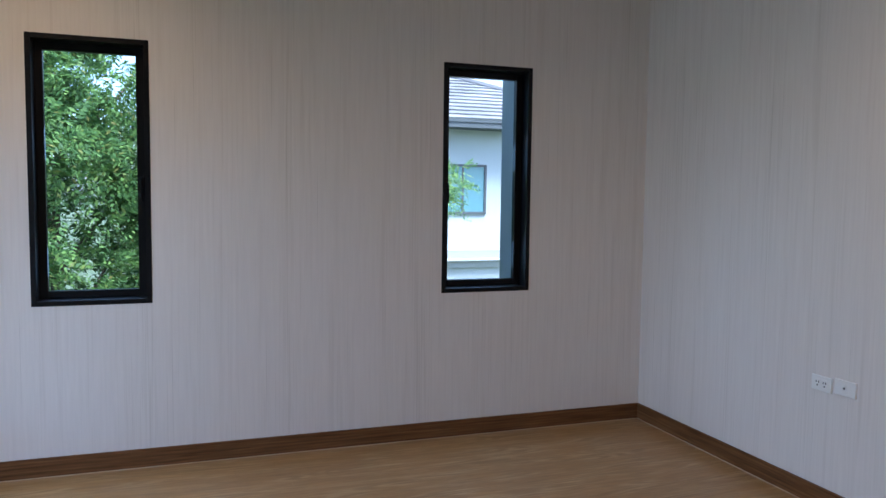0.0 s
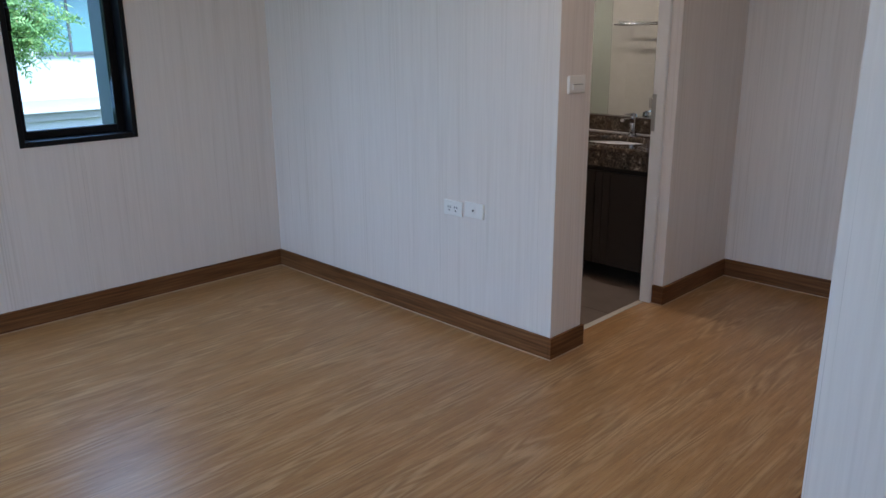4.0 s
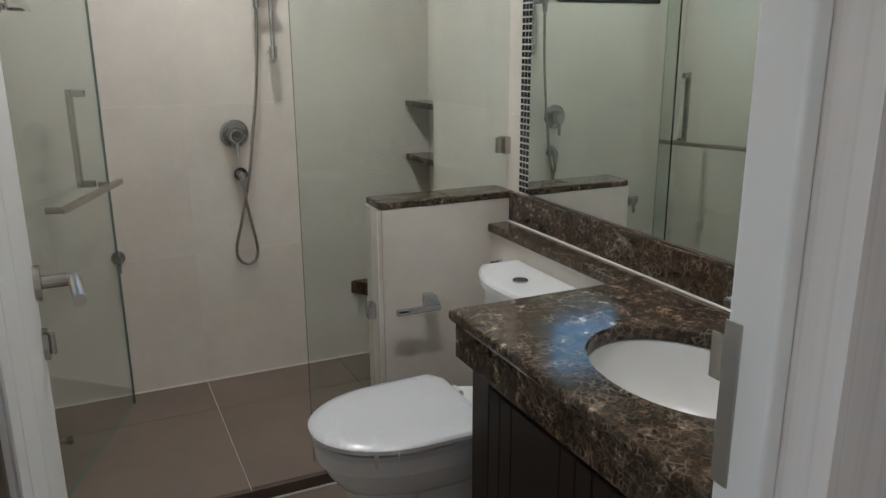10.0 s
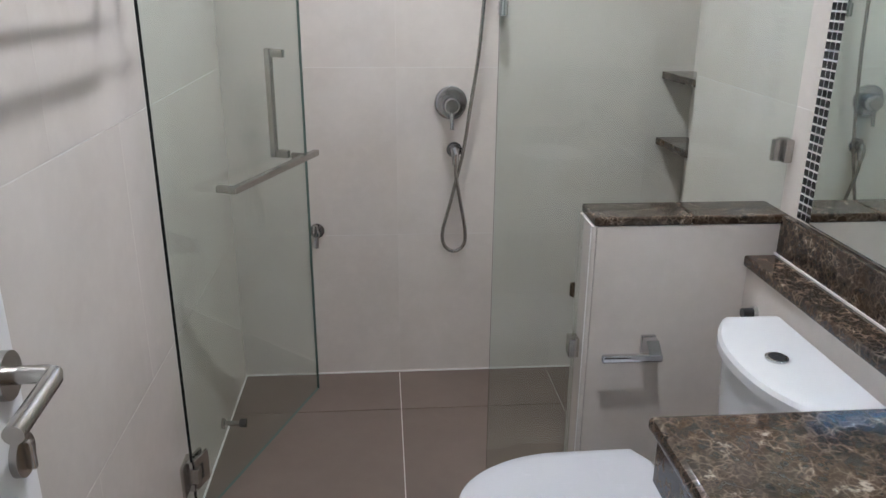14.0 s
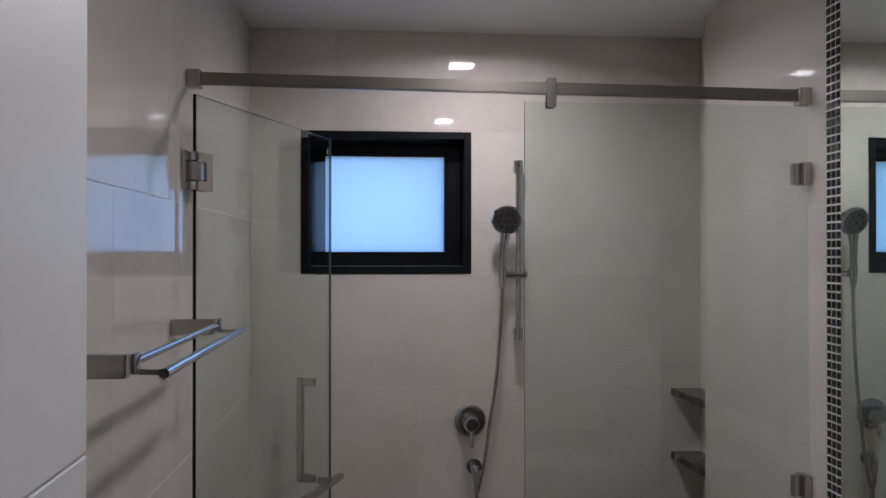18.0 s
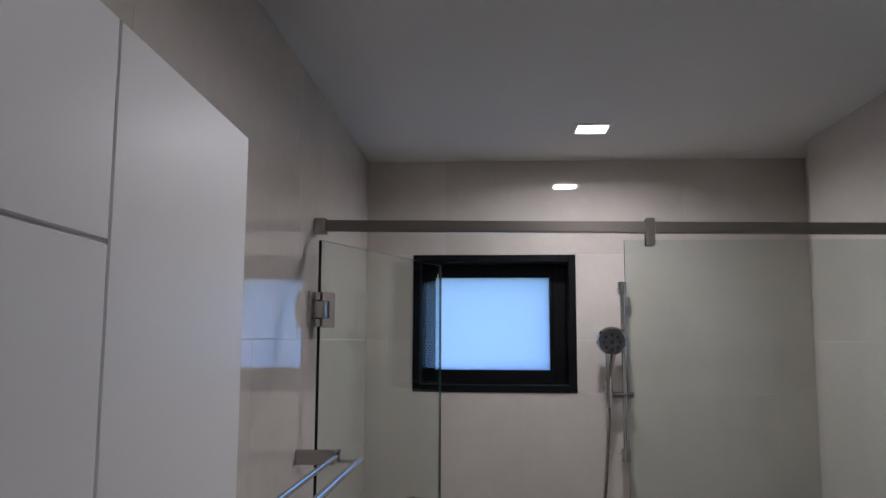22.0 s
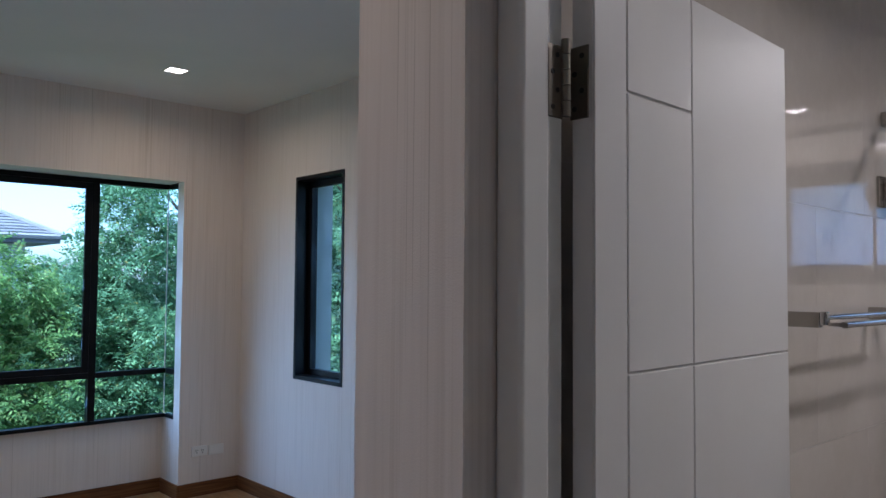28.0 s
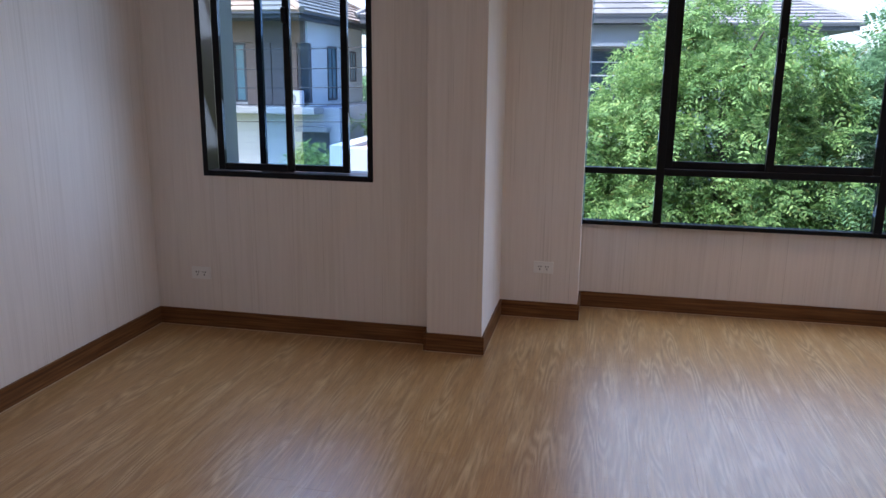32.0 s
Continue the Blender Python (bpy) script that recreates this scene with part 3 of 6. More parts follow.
NORTH = Wall("y", 4.20, 1)
WEST = Wall("x", -0.738, -1)
BAYW = Wall("x", -1.60, -1)
BATHN = Wall("y", TY1, 1)
casement("window_1", NORTH, W1, 1, "narrow black aluminium casement window with tinted glass")
casement("window_2", NORTH, W2, -1, "narrow black aluminium casement window with tinted glass")
casement("window_3", BATHN, BW, 0, "black aluminium bathroom window with frosted glass", FROSTED, 0.16, sash=0.050, wide=0.012)

# sliding window, half open
win = thing("window_4", "black aluminium sliding window standing partly open", "window", (-0.738, W3[0], W3[2]), kind="structure")
part("window_frame", WEST.ring(*W3, 0.030, -0.004, 0.12), WINDOW_METAL, win)
za, zb = W3[2] + 0.034, W3[3] - 0.034
for k, (a, b, d) in enumerate(((-0.447, -0.003, 0.030), (-0.213, 0.302, 0.062))):
    s_ = part("sash", WEST.ring(a, b, za, zb, 0.038 if k == 0 else 0.036, d, d + 0.026), WINDOW_METAL, win)
    pane(s_, WEST.one(a + 0.03, b - 0.03, d + 0.010, d + 0.016, za + 0.03, zb - 0.04))
    if k == 0:
        part("handle", WEST.one(-0.040, -0.018, 0.006, 0.030, 1.70, 1.78, bevel=0.004), WINDOW_METAL, s_)
pane(win, WEST.one(0.03, 0.425, 0.094, 0.100, za, zb))

# bay window
win = thing("window_5", "wide black aluminium bay window with sliding centre panes", "window", (-1.60, BAY[0], 0.548), kind="structure")
a, b = BAY[0], BAY[1]
fr = bmesh.new()
BAYW.box(fr, a, b, 0.0, 0.06, 0.548, 0.574, 0.002)
BAYW.box(fr, a, b, 0.0, 0.06, 2.216, 2.25, 0.002)
part("window_frame", fr, WINDOW_METAL, win)
for y0, y1 in ((1.962, 2.010), (3.196, 3.244)):
    part("mullion", BAYW.one(y0, y1, 0.002, 0.056, 0.574, 2.216, bevel=0.002), WINDOW_METAL, win)
for y0, y1, z0, z1 in ((a, 1.962, 0.866, 0.903), (2.010, 3.196, 0.866, 0.906), (3.244, b, 0.866, 0.903)):
    part("transom", BAYW.one(y0, y1, 0.003, 0.055, z0, z1, bevel=0.002), WINDOW_METAL, win)
for k, (y0, y1, d) in enumerate(((2.010, 2.622, 0.030), (2.576, 3.196, 0.004))):
    s_ = part("sash", BAYW.ring(y0, y1, 0.907, 2.215, 0.044, d, d + 0.024), WINDOW_METAL, win)
    pane(s_, BAYW.one(y0 + 0.04, y1 - 0.04, d + 0.010, d + 0.016, 0.947, 2.175))
    if k:
        part("handle", BAYW.one(2.590, 2.608, -0.020, 0.004, 1.58, 1.66, bevel=0.004), WINDOW_METAL, s_)
for y0, y1, z0, z1 in ((a + 0.004, 1.962, 0.574, 0.866), (2.010, 3.196, 0.574, 0.866), (3.244, b - 0.002, 0.574, 0.866), (a + 0.004, 1.962, 0.903, 2.216), (3.244, b - 0.002, 0.903, 2.216)):
    pane(win, BAYW.one(y0, y1, 0.026, 0.032, z0, z1))
for y in (a - 0.004, b - 0.002):
    sd = bmesh.new()
    for z0, z1 in ((0.548, 0.574), (0.866, 0.903), (2.216, 2.25)):
        box(sd, -1.600, -1.452, y, y + 0.03 if y > 2 else y + 0.004, z0, z1, 0.001, 1)
    part("side_frame", sd, WINDOW_METAL, win)
    for z0, z1 in ((0.574, 0.866), (0.903, 2.216)):
        pane(win, cube(-1.626, -1.452, y + 0.004, y + 0.010, z0, z1))

for y in (a + 0.003, b + 0.004):
    part("corner_joint", cube(-1.634, -1.627, y - 0.003, y + 0.003, 0.574, 2.216), SILICONE, win, "pale silicone joint where the corner panes meet")

# ---- entry door, closed ----
dr = thing("door_2", "white painted entry door, closed, in a white frame", "door", (2.52, 0.04, 0), kind="structure")
for y0, y1 in ((-0.48, -0.42), (0.50, 0.56)):
    part("casing", cube(2.508, 2.53, y0, y1, 0, 2.06, 0.003), FRAME_PAINT, dr)
part("casing", cube(2.508, 2.53, -0.48, 0.56, 2.06, 2.12, 0.003), FRAME_PAINT, dr)
part("leaf", cube(2.565, 2.60, -0.418, 0.498, 0.006, 2.056, 0.003), DOOR_PAINT, dr)

# ---- bathroom door ----
dr = thing("door_1", "white painted bathroom door, wide open, with routed panel grooves", "door", (3.274, 2.20, 0), kind="structure")
jamb = bmesh.new()
box(jamb, 3.2265, 3.274, 2.150, 2.206, 0.0, 1.972, 0.008, 3)
box(jamb, 3.2265, 3.262, 2.206, 2.245, 0.0, 2.0255, 0.002, 1)
box(jamb, 3.951, 3.9765, 2.150, 2.214, 0.0, 1.972, 0.006, 3)
box(jamb, 3.2265, 3.9765, 2.150, 2.206, 1.9722, 2.0255, 0.003, 1)
part("door_frame", jamb, FRAME_PAINT, dr, "cream-white painted door frame")
LY0, LY1, LZ0, LZ1 = 2.2615, 2.899, 0.010, 1.993
leaf = part("leaf", cube(3.263, 3.2965, LY0, LY1, LZ0, LZ1, 0.002), DOOR_PAINT, dr, "white door leaf with routed grooves")
g = 0.0026
for y0, y1, z0, z1 in ((LY0, 2.343 - g, LZ0, LZ1), (2.343, 2.531 - g, 1.810, LZ1), (2.343, 2.531 - g, 1.413, 1.810 - g), (2.343, 2.531 - g, LZ0, 1.413 - g), (2.531, LY1, 1.413, LZ1), (2.531, LY1, LZ0, 1.413 - g)):
    part("panel", cube(3.2963, 3.300, y0, y1, z0, z1, 0.0015, 1), DOOR_PAINT, leaf)
for z in (0.22, 1.05, 1.81):
    hg = bmesh.new()
    box(hg, 3.2617, 3.2642, 2.208, 2.244, z - 0.05, z + 0.05, 0.0008, 1)
    box(hg, 3.264, 3.295, 2.2588, 2.2618, z - 0.05, z + 0.05, 0.001, 1)
    hinge = part("hinge", hg, HINGE_STEEL, dr, "brushed steel butt hinge")
    kn = bmesh.new()
    for k in range(5):
        tube(kn, ((3.283, 2.2270, z - 0.052 + 0.021 * k), (3.283, 2.2270, z - 0.0325 + 0.021 * k)), 0.0062, 12)
    part("knuckle", kn, HINGE_STEEL, hinge)
    for k in range(4):
        zz = z - 0.036 + 0.024 * k
        part("screw", rod((3.273 + 0.012 * (k % 2), 2.2578, zz), (3.273 + 0.012 * (k % 2), 2.2590, zz), 0.004, 10), SLOT, hinge)
        part("screw", rod((3.2640, 2.222 + 0.010 * (k % 2), zz), (3.2652, 2.222 + 0.010 * (k % 2), zz), 0.0036, 10), SLOT, hinge)
hz, hy = 1.042, 2.866
hd = part("door_handle", rod((3.2995, hy, hz), (3.309, hy, hz), 0.026, 28), STEEL, dr, "brushed steel lever handle on a round rose")
part("lever", tube(bmesh.new(), ((3.309, hy, hz), (3.344, hy, hz), (3.351, hy - 0.003, hz), (3.353, hy - 0.010, hz), (3.356, hy - 0.114, hz)), 0.0098, 14), STEEL, hd)
lk = part("lock", rod((3.2995, hy, hz - 0.094), (3.308, hy, hz - 0.094), 0.024, 28), STEEL, dr, "round steel thumb-turn lock")
part("thumb_turn", cube(3.308, 3.317, hy - 0.004, hy + 0.004, hz - 0.111, hz - 0.077, 0.002), STEEL, lk)
swing = Matrix.Translation((0, 0.035, 0)) @ Matrix.Rotation(radians(1.8), 4, "Z") @ Matrix.Translation((0.004, -0.035, 0))
for ob in (leaf, hd, lk):
    ob.matrix_basis = swing
sp = part("strike_plate", cube(3.9485, 3.9512, 2.191, 2.2135, 0.915, 1.100, 0.0008, 1), DULL_STEEL, dr, "brushed steel strike plate")
part("strike_lip", cube(3.9485, 3.9515, 2.2135, 2.230, 1.03, 1.082, 0.0008, 1), STEEL, sp)
for z in (0.928, 1.088):
    part("screw", rod((3.9488, 2.202, z), (3.9478, 2.202, z), 0.0035, 10), DULL_STEEL, sp)
structure("threshold", cube(3.274, 3.951, 2.186, 2.218, -0.05, 0.002, 0.001), SEAM, "white stone threshold strip under the bathroom door", "threshold")

# ---- electrical plates ----
def socket_outlet(kind):
    ob = thing("wall_socket", "", "socket")
    part("plate", cube(-0.059, 0.059, -0.010, 0.0, -0.036, 0.036, 0.003), PLATE, ob)
    if kind == "double":
        for x in (-0.021, 0.021):
            face = part("outlet", cube(x - 0.017, x + 0.017, -0.0125, -0.0098, -0.021, 0.021, 0.001, 1), PLATE, ob)
            for dx, z, w, h in ((-0.0070, 0.006, 0.0052, 0.0095), (0.0070, 0.006, 0.0052, 0.0095), (0.0, -0.010, 0.0075, 0.0075)):
                part("slot", cube(x + dx - w / 2, x + dx + w / 2, -0.0131, -0.0124, z - h / 2, z + h / 2), SLOT, face)
    elif kind == "tv":
        mod = part("outlet", cube(-0.011, 0.011, -0.0125, -0.0098, -0.021, 0.021, 0.001, 1), PLATE, ob)
        part("jack", rod((0, -0.016, 0), (0, -0.0122, 0), 0.006, 16), DULL_STEEL, mod)
        part("jack_hole", rod((0, -0.0164, 0), (0, -0.0159, 0), 0.0035, 12), SLOT, mod)
    else:
        part("blank_cover", cube(-0.050, 0.050, -0.0122, -0.0098, -0.028, 0.028, 0.001, 1), PLATE, ob)
    return ob


TURN_BLOCK = lambda y, z: pose(3.0, y, z, 0, 0, -90)
TURN_WEST = lambda x, y, z: pose(x, y, z, 0, 0, 90)
POWER = "white double power socket on the papered wall"
s0 = socket_outlet("double")
s0.matrix_basis = TURN_BLOCK(2.684, 0.600)
tagged(s0, POWER, group="wall sockets")
s1 = socket_outlet("tv")
s1.matrix_basis = TURN_BLOCK(2.549, 0.609)
tagged(s1, "white aerial socket beside a double power socket", group="wall sockets")
for x, y, z in ((-1.35, 3.889, 0.322), (-1.35, 1.331, 0.320), (-0.738, -0.575, 0.322)):
    copy_thing(s0, TURN_WEST(x, y, z))
s2 = socket_outlet("blank")
s2.matrix_basis = TURN_WEST(-1.35, 4.016, 0.318)
tagged(s2, "white blank cover plate beside a power socket", group="wall sockets")

sw = thing("light_switch", "white wall switch plate with one rocker", "switch", (3.1145, 2.095, 1.196))
def switch_half(z0, z1):
    """Half of the plate: straight long edges, bowed ends, a domed face, a notch for its rocker."""
    bm = bmesh.new()
    loops = []
    for d, k in ((0.0, 0.0), (0.006, 0.0), (0.0095, 0.0022), (0.0115, 0.007)):
        pts = []
        n = 8
        a, b = z0 + (k if z0 < 1.19 else 0), z1 - (k if z1 > 1.20 else 0)
        ends = [a + (b - a) * i / n for i in range(n + 1)]
        bow = [0.0592 - 0.0035 * ((z - 1.196) / 0.0365) ** 2 - k for z in ends]
        pts += [(3.1145 + w, 2.095 - d, z) for w, z in zip(bow, ends)]
        pts += [(3.1145 - w, 2.095 - d, z) for w, z in zip(reversed(bow), reversed(ends))]
        loops.append(pts)
    loft(bm, loops)
    return bm


part("plate", switch_half(1.1595, 1.1957), PLATE, sw)
part("plate", switch_half(1.1963, 1.2325), PLATE, sw)
part("rocker", cube(3.1145 - 0.034, 3.1145 + 0.034, 2.0795, 2.0837, 1.196 - 0.0185, 1.196 - 0.0012, 0.001, 1), PLATE, sw)
part("rocker", cube(3.1145 - 0.034, 3.1145 + 0.034, 2.0826, 2.0837, 1.196 + 0.0008, 1.196 + 0.0185, 0.0006, 1), PLATE, sw)
part("indicator_line", cube(3.1145 - 0.034, 3.1145 + 0.034, 2.0818, 2.0829, 1.196 - 0.0012, 1.196 + 0.0008), SLOT, sw)

# ---- ceiling downlights ----
def downlight(x, y, z, s, label):
    ob = thing("ceiling_light", label, "light", (x, y, z))
    tr = bmesh.new()
    o = s / 2 + 0.014
    for a0, a1, b0, b1 in ((-o, o, -o, -s / 2), (-o, o, s / 2, o), (-o, -s / 2, -s / 2, s / 2), (s / 2, o, -s / 2, s / 2)):
        box(tr, x + a0, x + a1, y + b0, y + b1, z - 0.006, z + 0.002, 0.001, 1)
    part("trim", tr, PLATE, ob)
    part("diffuser", cube(x - s / 2, x + s / 2, y - s / 2, y + s / 2, z - 0.003, z), LAMP_FACE, ob, "glowing white diffuser")
    return ob


downlight(-0.53, 3.31, H, 0.10, "square recessed downlight, lit, in the bedroom ceiling; the one towards the passage is assumed")
# assumed fitting, out of view: added to light the passage and west walls warmly
downlight(2.25, 1.35, H, 0.11, "square recessed downlight, lit, in the bedroom ceiling; the one towards the passage is assumed")
downlight(3.919, 4.32, BH, 0.095, "square recessed downlight, lit, in the bathroom ceiling")
downlight(3.958, 3.005, BH, 0.095, "square recessed downlight, lit, in the middle of the bathroom")
# lamps for the fittings above; the last serves the added, unseen one
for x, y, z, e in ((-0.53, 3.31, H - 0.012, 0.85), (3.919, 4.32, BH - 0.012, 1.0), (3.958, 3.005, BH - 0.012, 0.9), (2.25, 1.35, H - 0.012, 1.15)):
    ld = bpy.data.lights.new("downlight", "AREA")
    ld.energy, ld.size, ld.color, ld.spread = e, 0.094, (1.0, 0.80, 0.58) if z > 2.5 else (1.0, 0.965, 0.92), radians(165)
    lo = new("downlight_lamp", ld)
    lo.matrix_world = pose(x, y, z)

# ---- wall tiles ----
def carve(rect, hole):
    """The rectangle less the hole, as rectangles."""
    u0, u1, z0, z1 = rect
    if hole is None or hole[0] >= u1 or hole[1] <= u0 or hole[2] >= z1 or hole[3] <= z0:
        return [rect]
    out = []
    if hole[2] > z0:
        out.append((u0, u1, z0, hole[2]))
    if hole[3] < z1:
        out.append((u0, u1, hole[3], z1))
    za, zb = max(z0, hole[2]), min(z1, hole[3])
    if hole[0] > u0:
        out.append((u0, hole[0], za, zb))
    if hole[1] < u1:
        out.append((hole[1], u1, za, zb))
    return out


def clad(wall, axis, d0, d1, u0, u1, z0, z1, joints_by_row, hole=None, rows=(0.558, 1.146, 1.734)):
    """Lay tiles between d0 (backing) and d1 (face) on a wall; each tile is its own object."""
    zs = [z0, *[z for z in rows if z0 + 0.02 < z < z1 - 0.02], z1]
    base = bpy.data.objects[wall]
    inner = d1 + 0.0009 * (1 if d0 > d1 else -1)
    part("grout_bed", slab(axis, inner, d0, u0, u1, z0, z1, [(max(hole[0], u0), min(hole[1], u1), max(hole[2], z0), min(hole[3], z1))] if hole else (), 0, 0, 0), GROUT, base, smooth=False)
    for r, (a, b) in enumerate(zip(zs, zs[1:])):
        js = joints_by_row[r % len(joints_by_row)]
        us = [u0, *[u for u in js if u0 + 0.02 < u < u1 - 0.02], u1]
        for p, q in zip(us, us[1:]):
            for c, d, e, f in carve((p, q, a, b), hole):
                g, h = 0.0009, 0.0003
                lo, hi = sorted((d0, d1))
                bm = cube(c + h, d - h, lo, hi, e + g, f - g, 0.0003, 1) if axis == "y" else cube(lo, hi, c + h, d - h, e + g, f - g, 0.0003, 1)
                part("tile", bm, WALL_TILE, base, smooth=False)


LOW = -0.08
clad("wall_bath_north", "y", TY1 + 0.012, TY1, TX0, 4.745, LOW, BH, ((3.72, 4.29), (3.72, 4.60), (3.72, 4.60), (3.43, 4.305), (3.72, 4.60)), BW)
structure("wall_bath_west", cube(3.1278, 3.1292, 2.195, TY1 + 0.012, -0.1, BH), GROUT, "long bathroom wall clad in polished cream tiles", "wall")
clad("wall_bath_west", "x", 3.1292, TX0, TY0 + 0.012, TY1, LOW, BH, ((2.52, 3.38, 4.26), (2.86, 3.735, 4.6), (2.52, 3.40, 4.26), (2.86, 3.735, 4.6)))
clad("wall_bath_east", "x", 4.667, TX1, TY0 + 0.012, 4.50, LOW, BH, ((2.9, 3.82), (2.5, 3.82)))
clad("wall_bath_niche", "x", 4.757, 4.745, 4.50, TY1, LOW, BH, ((),))
part("tile", cube(TX1 + 0.0006, 4.745, 4.5005, 4.512, LOW, BH), WALL_TILE, bpy.data.objects["wall_bath_niche"], smooth=False)
structure("wall_bath_south", slab("y", 2.2015, 2.1965, 3.1292, 4.667, -0.1, BH, (DOOR,), 0, 0, 0), (GROUT,), "bathroom wall round the doorway, cream tiles", "wall")
clad("wall_bath_south", "y", 2.2015, 2.207, 3.14, 4.655, LOW, BH, ((4.3,), (4.4,)), (DOOR[0] - 0.002, DOOR[1] + 0.002, -1, DOOR[3] + 0.002))

# ---- bathroom floor ----
structure("bathroom_floor", cube(3.128, 4.90, 2.2, TY1 + 0.012, -0.14, -0.033), GROUT, "bathroom floor of large taupe tiles with pale joints", "floor")
bf = bpy.data.objects["bathroom_floor"]


def floor_tile(x0, x1, y0, y1, za, zb):
    bm = bmesh.new()
    g = 0.0016
    x0, x1, y0, y1 = x0 + g, x1 - g, y0 + g, y1 - g
    loft(bm, [[(x0, y0, z0 - 0.012), (x1, y0, z0 - 0.012), (x1, y1, z1 - 0.012), (x0, y1, z1 - 0.012)] if k == 0 else [(x0, y0, z0), (x1, y0, z0), (x1, y1, z1), (x0, y1, z1)] for k, z0, z1 in ((0, za, zb), (1, za, zb))])
    part("tile", bm, FLOOR_TILE, bf, smooth=False)


for y0, y1 in ((2.2, 2.825), (2.825, 3.425), (3.425, 3.822)):
    for x0, x1 in ((TX0, 3.718), (3.718, 4.285), (4.285, 4.66)):
        floor_tile(x0, x1, y0, y1, -0.02, -0.02)
slope = lambda y: 0.024 - 0.019 * (y - 3.83) / (TY1 - 3.83)
for y0, y1 in ((3.842, 4.474), (4.474, TY1)):
    for x0, x1 in ((TX0, 3.718), (3.718, 4.285), (4.285, 4.745 if y0 > 4.4 else TX1)):
        floor_tile(x0, x1, y0, y1, slope(y0), slope(y1))
bed = bmesh.new()
loft(bed, [[(TX0, 3.842, -0.033), (4.70, 3.842, -0.033), (4.70, TY1, -0.033), (TX0, TY1, -0.033)], [(TX0, 3.842, slope(3.842) - 0.004), (4.70, 3.842, slope(3.842) - 0.004), (4.70, TY1, slope(TY1) - 0.004), (TX0, TY1, slope(TY1) - 0.004)]])
part("screed", bed, GROUT, bf, smooth=False)
for x0, x1 in ((TX0, 3.718), (3.718, 4.285)):
    part("step_edge", cube(x0 + 0.001, x1 - 0.001, 3.824, 3.841, -0.02, 0.0235, 0.001, 1), DARK_EDGE, bf, "dark brown tile riser of the shower step")
part("joint_bead", cube(TX0, 4.18, 3.820, 3.8238, -0.0198, -0.014), SILICONE, bf)

for bead in (((TX0, 4.745), (TY1 - 0.0045, TY1 - 0.0003), 0.0052, 0.0052), ((TX0 + 0.0003, TX0 + 0.0045), (3.846, TY1), slope(3.846), slope(TY1)), ((TX0 + 0.0003, TX0 + 0.0045), (2.21, 3.82), -0.0198, -0.0198)):
    (x0, x1), (y0, y1), z0, z1 = bead
    part("joint_bead", loft(bmesh.new(), [[(x0, y0, z0), (x1, y0, z0), (x1, y1, z1), (x0, y1, z1)], [(x0, y0, z0 + 0.005), (x1, y0, z0 + 0.005), (x1, y1, z1 + 0.005), (x0, y1, z1 + 0.005)]]), SILICONE, bf)
SPRAY_GREY = material("dark_spray_face", (0.26, 0.26, 0.27), 0.16, 0.8)

# ---- half wall with marble cap ----
hw = thing("half_wall", "low cream tiled half wall capped with brown marble", "half wall", (4.50, 3.91, -0.02), kind="structure")
part("core", cube(4.192, 4.655, 3.862, 3.965, -0.02, 0.870), GROUT, hw)
part("tile", cube(4.180, 4.653, 3.850, 3.861, -0.018, 0.8695, 0.001, 1), WALL_TILE, hw)
part("tile", cube(4.180, 4.653, 3.966, 3.9745, 0.018, 0.8695, 0.001, 1), WALL_TILE, hw)
part("end_trim", cube(4.168, 4.1795, 3.852, 3.974, -0.018, 0.8695, 0.003), WALL_TILE, hw)
for x0, x1 in ((4.172, 4.412), (4.4135, 4.653)):
    part("marble_cap", cube(x0, x1, 3.846, 3.975, 0.870, 0.893, 0.006, 3), MARBLE, hw)

part("corner_bead", cube(4.6535, 4.6562, 3.8455, 3.8498, 0.793, 0.869), SILICONE, hw)
part("end_bead", cube(4.1655, 4.1678, 3.853, 3.856, -0.018, 0.868), SILICONE, hw)

# ---- shower niche shelves ----
for z in (1.108, 0.880):
    sh = prism([(4.634, 4.7565), (4.6545, 4.5135), (4.744, 4.5135), (4.744, 4.7565)], z, z + 0.024, 0.002)
    tagged(part("niche_shelf", sh, MARBLE), "dark brown marble corner shelf in the shower niche", "shelf", "niche shelves")
seat = prism([(4.358, 4.7565), (4.7445, 4.7565), (4.7445, 4.5125), (4.6545, 4.5125), (4.6545, 4.36)][::-1], 0.300, 0.360, 0.006)
tagged(part("corner_seat", seat, MARBLE), "dark marble corner foot rest in the shower", "seat")

# ---- ledge behind the toilet, vanity ----
lg = thing("ledge", "tiled pipe ledge topped with brown marble behind the toilet", "ledge", (4.61, 3.5, -0.02), kind="structure")
part("tile", cube(4.565, 4.654, 3.120, 3.849, -0.02, 0.763), WALL_TILE, lg)
part("marble_top", cube(4.552, 4.654, 3.152, 3.849, 0.763, 0.791, 0.006, 3), MARBLE, lg)
structure("backsplash", cube(4.632, 4.6545, 2.208, 3.849, 0.7925, 0.891, 0.003), MARBLE, "brown marble backsplash strip under the mirror", "backsplash")
structure("trim", cube(4.6275, 4.632, 2.208, 3.849, 0.7915, 0.7960), SILICONE, "white silicone bead behind the marble top", "trim")

BC = (4.345, 2.665)
RX, RY = 0.168, 0.222
CX0, CX1, CY0, CY1 = 4.078, 4.654, 2.208, 3.150


def oval(rx, ry, z, n_angles):
    return [(BC[0] + rx * math.cos(t), BC[1] + ry * math.sin(t), z) for t in n_angles]


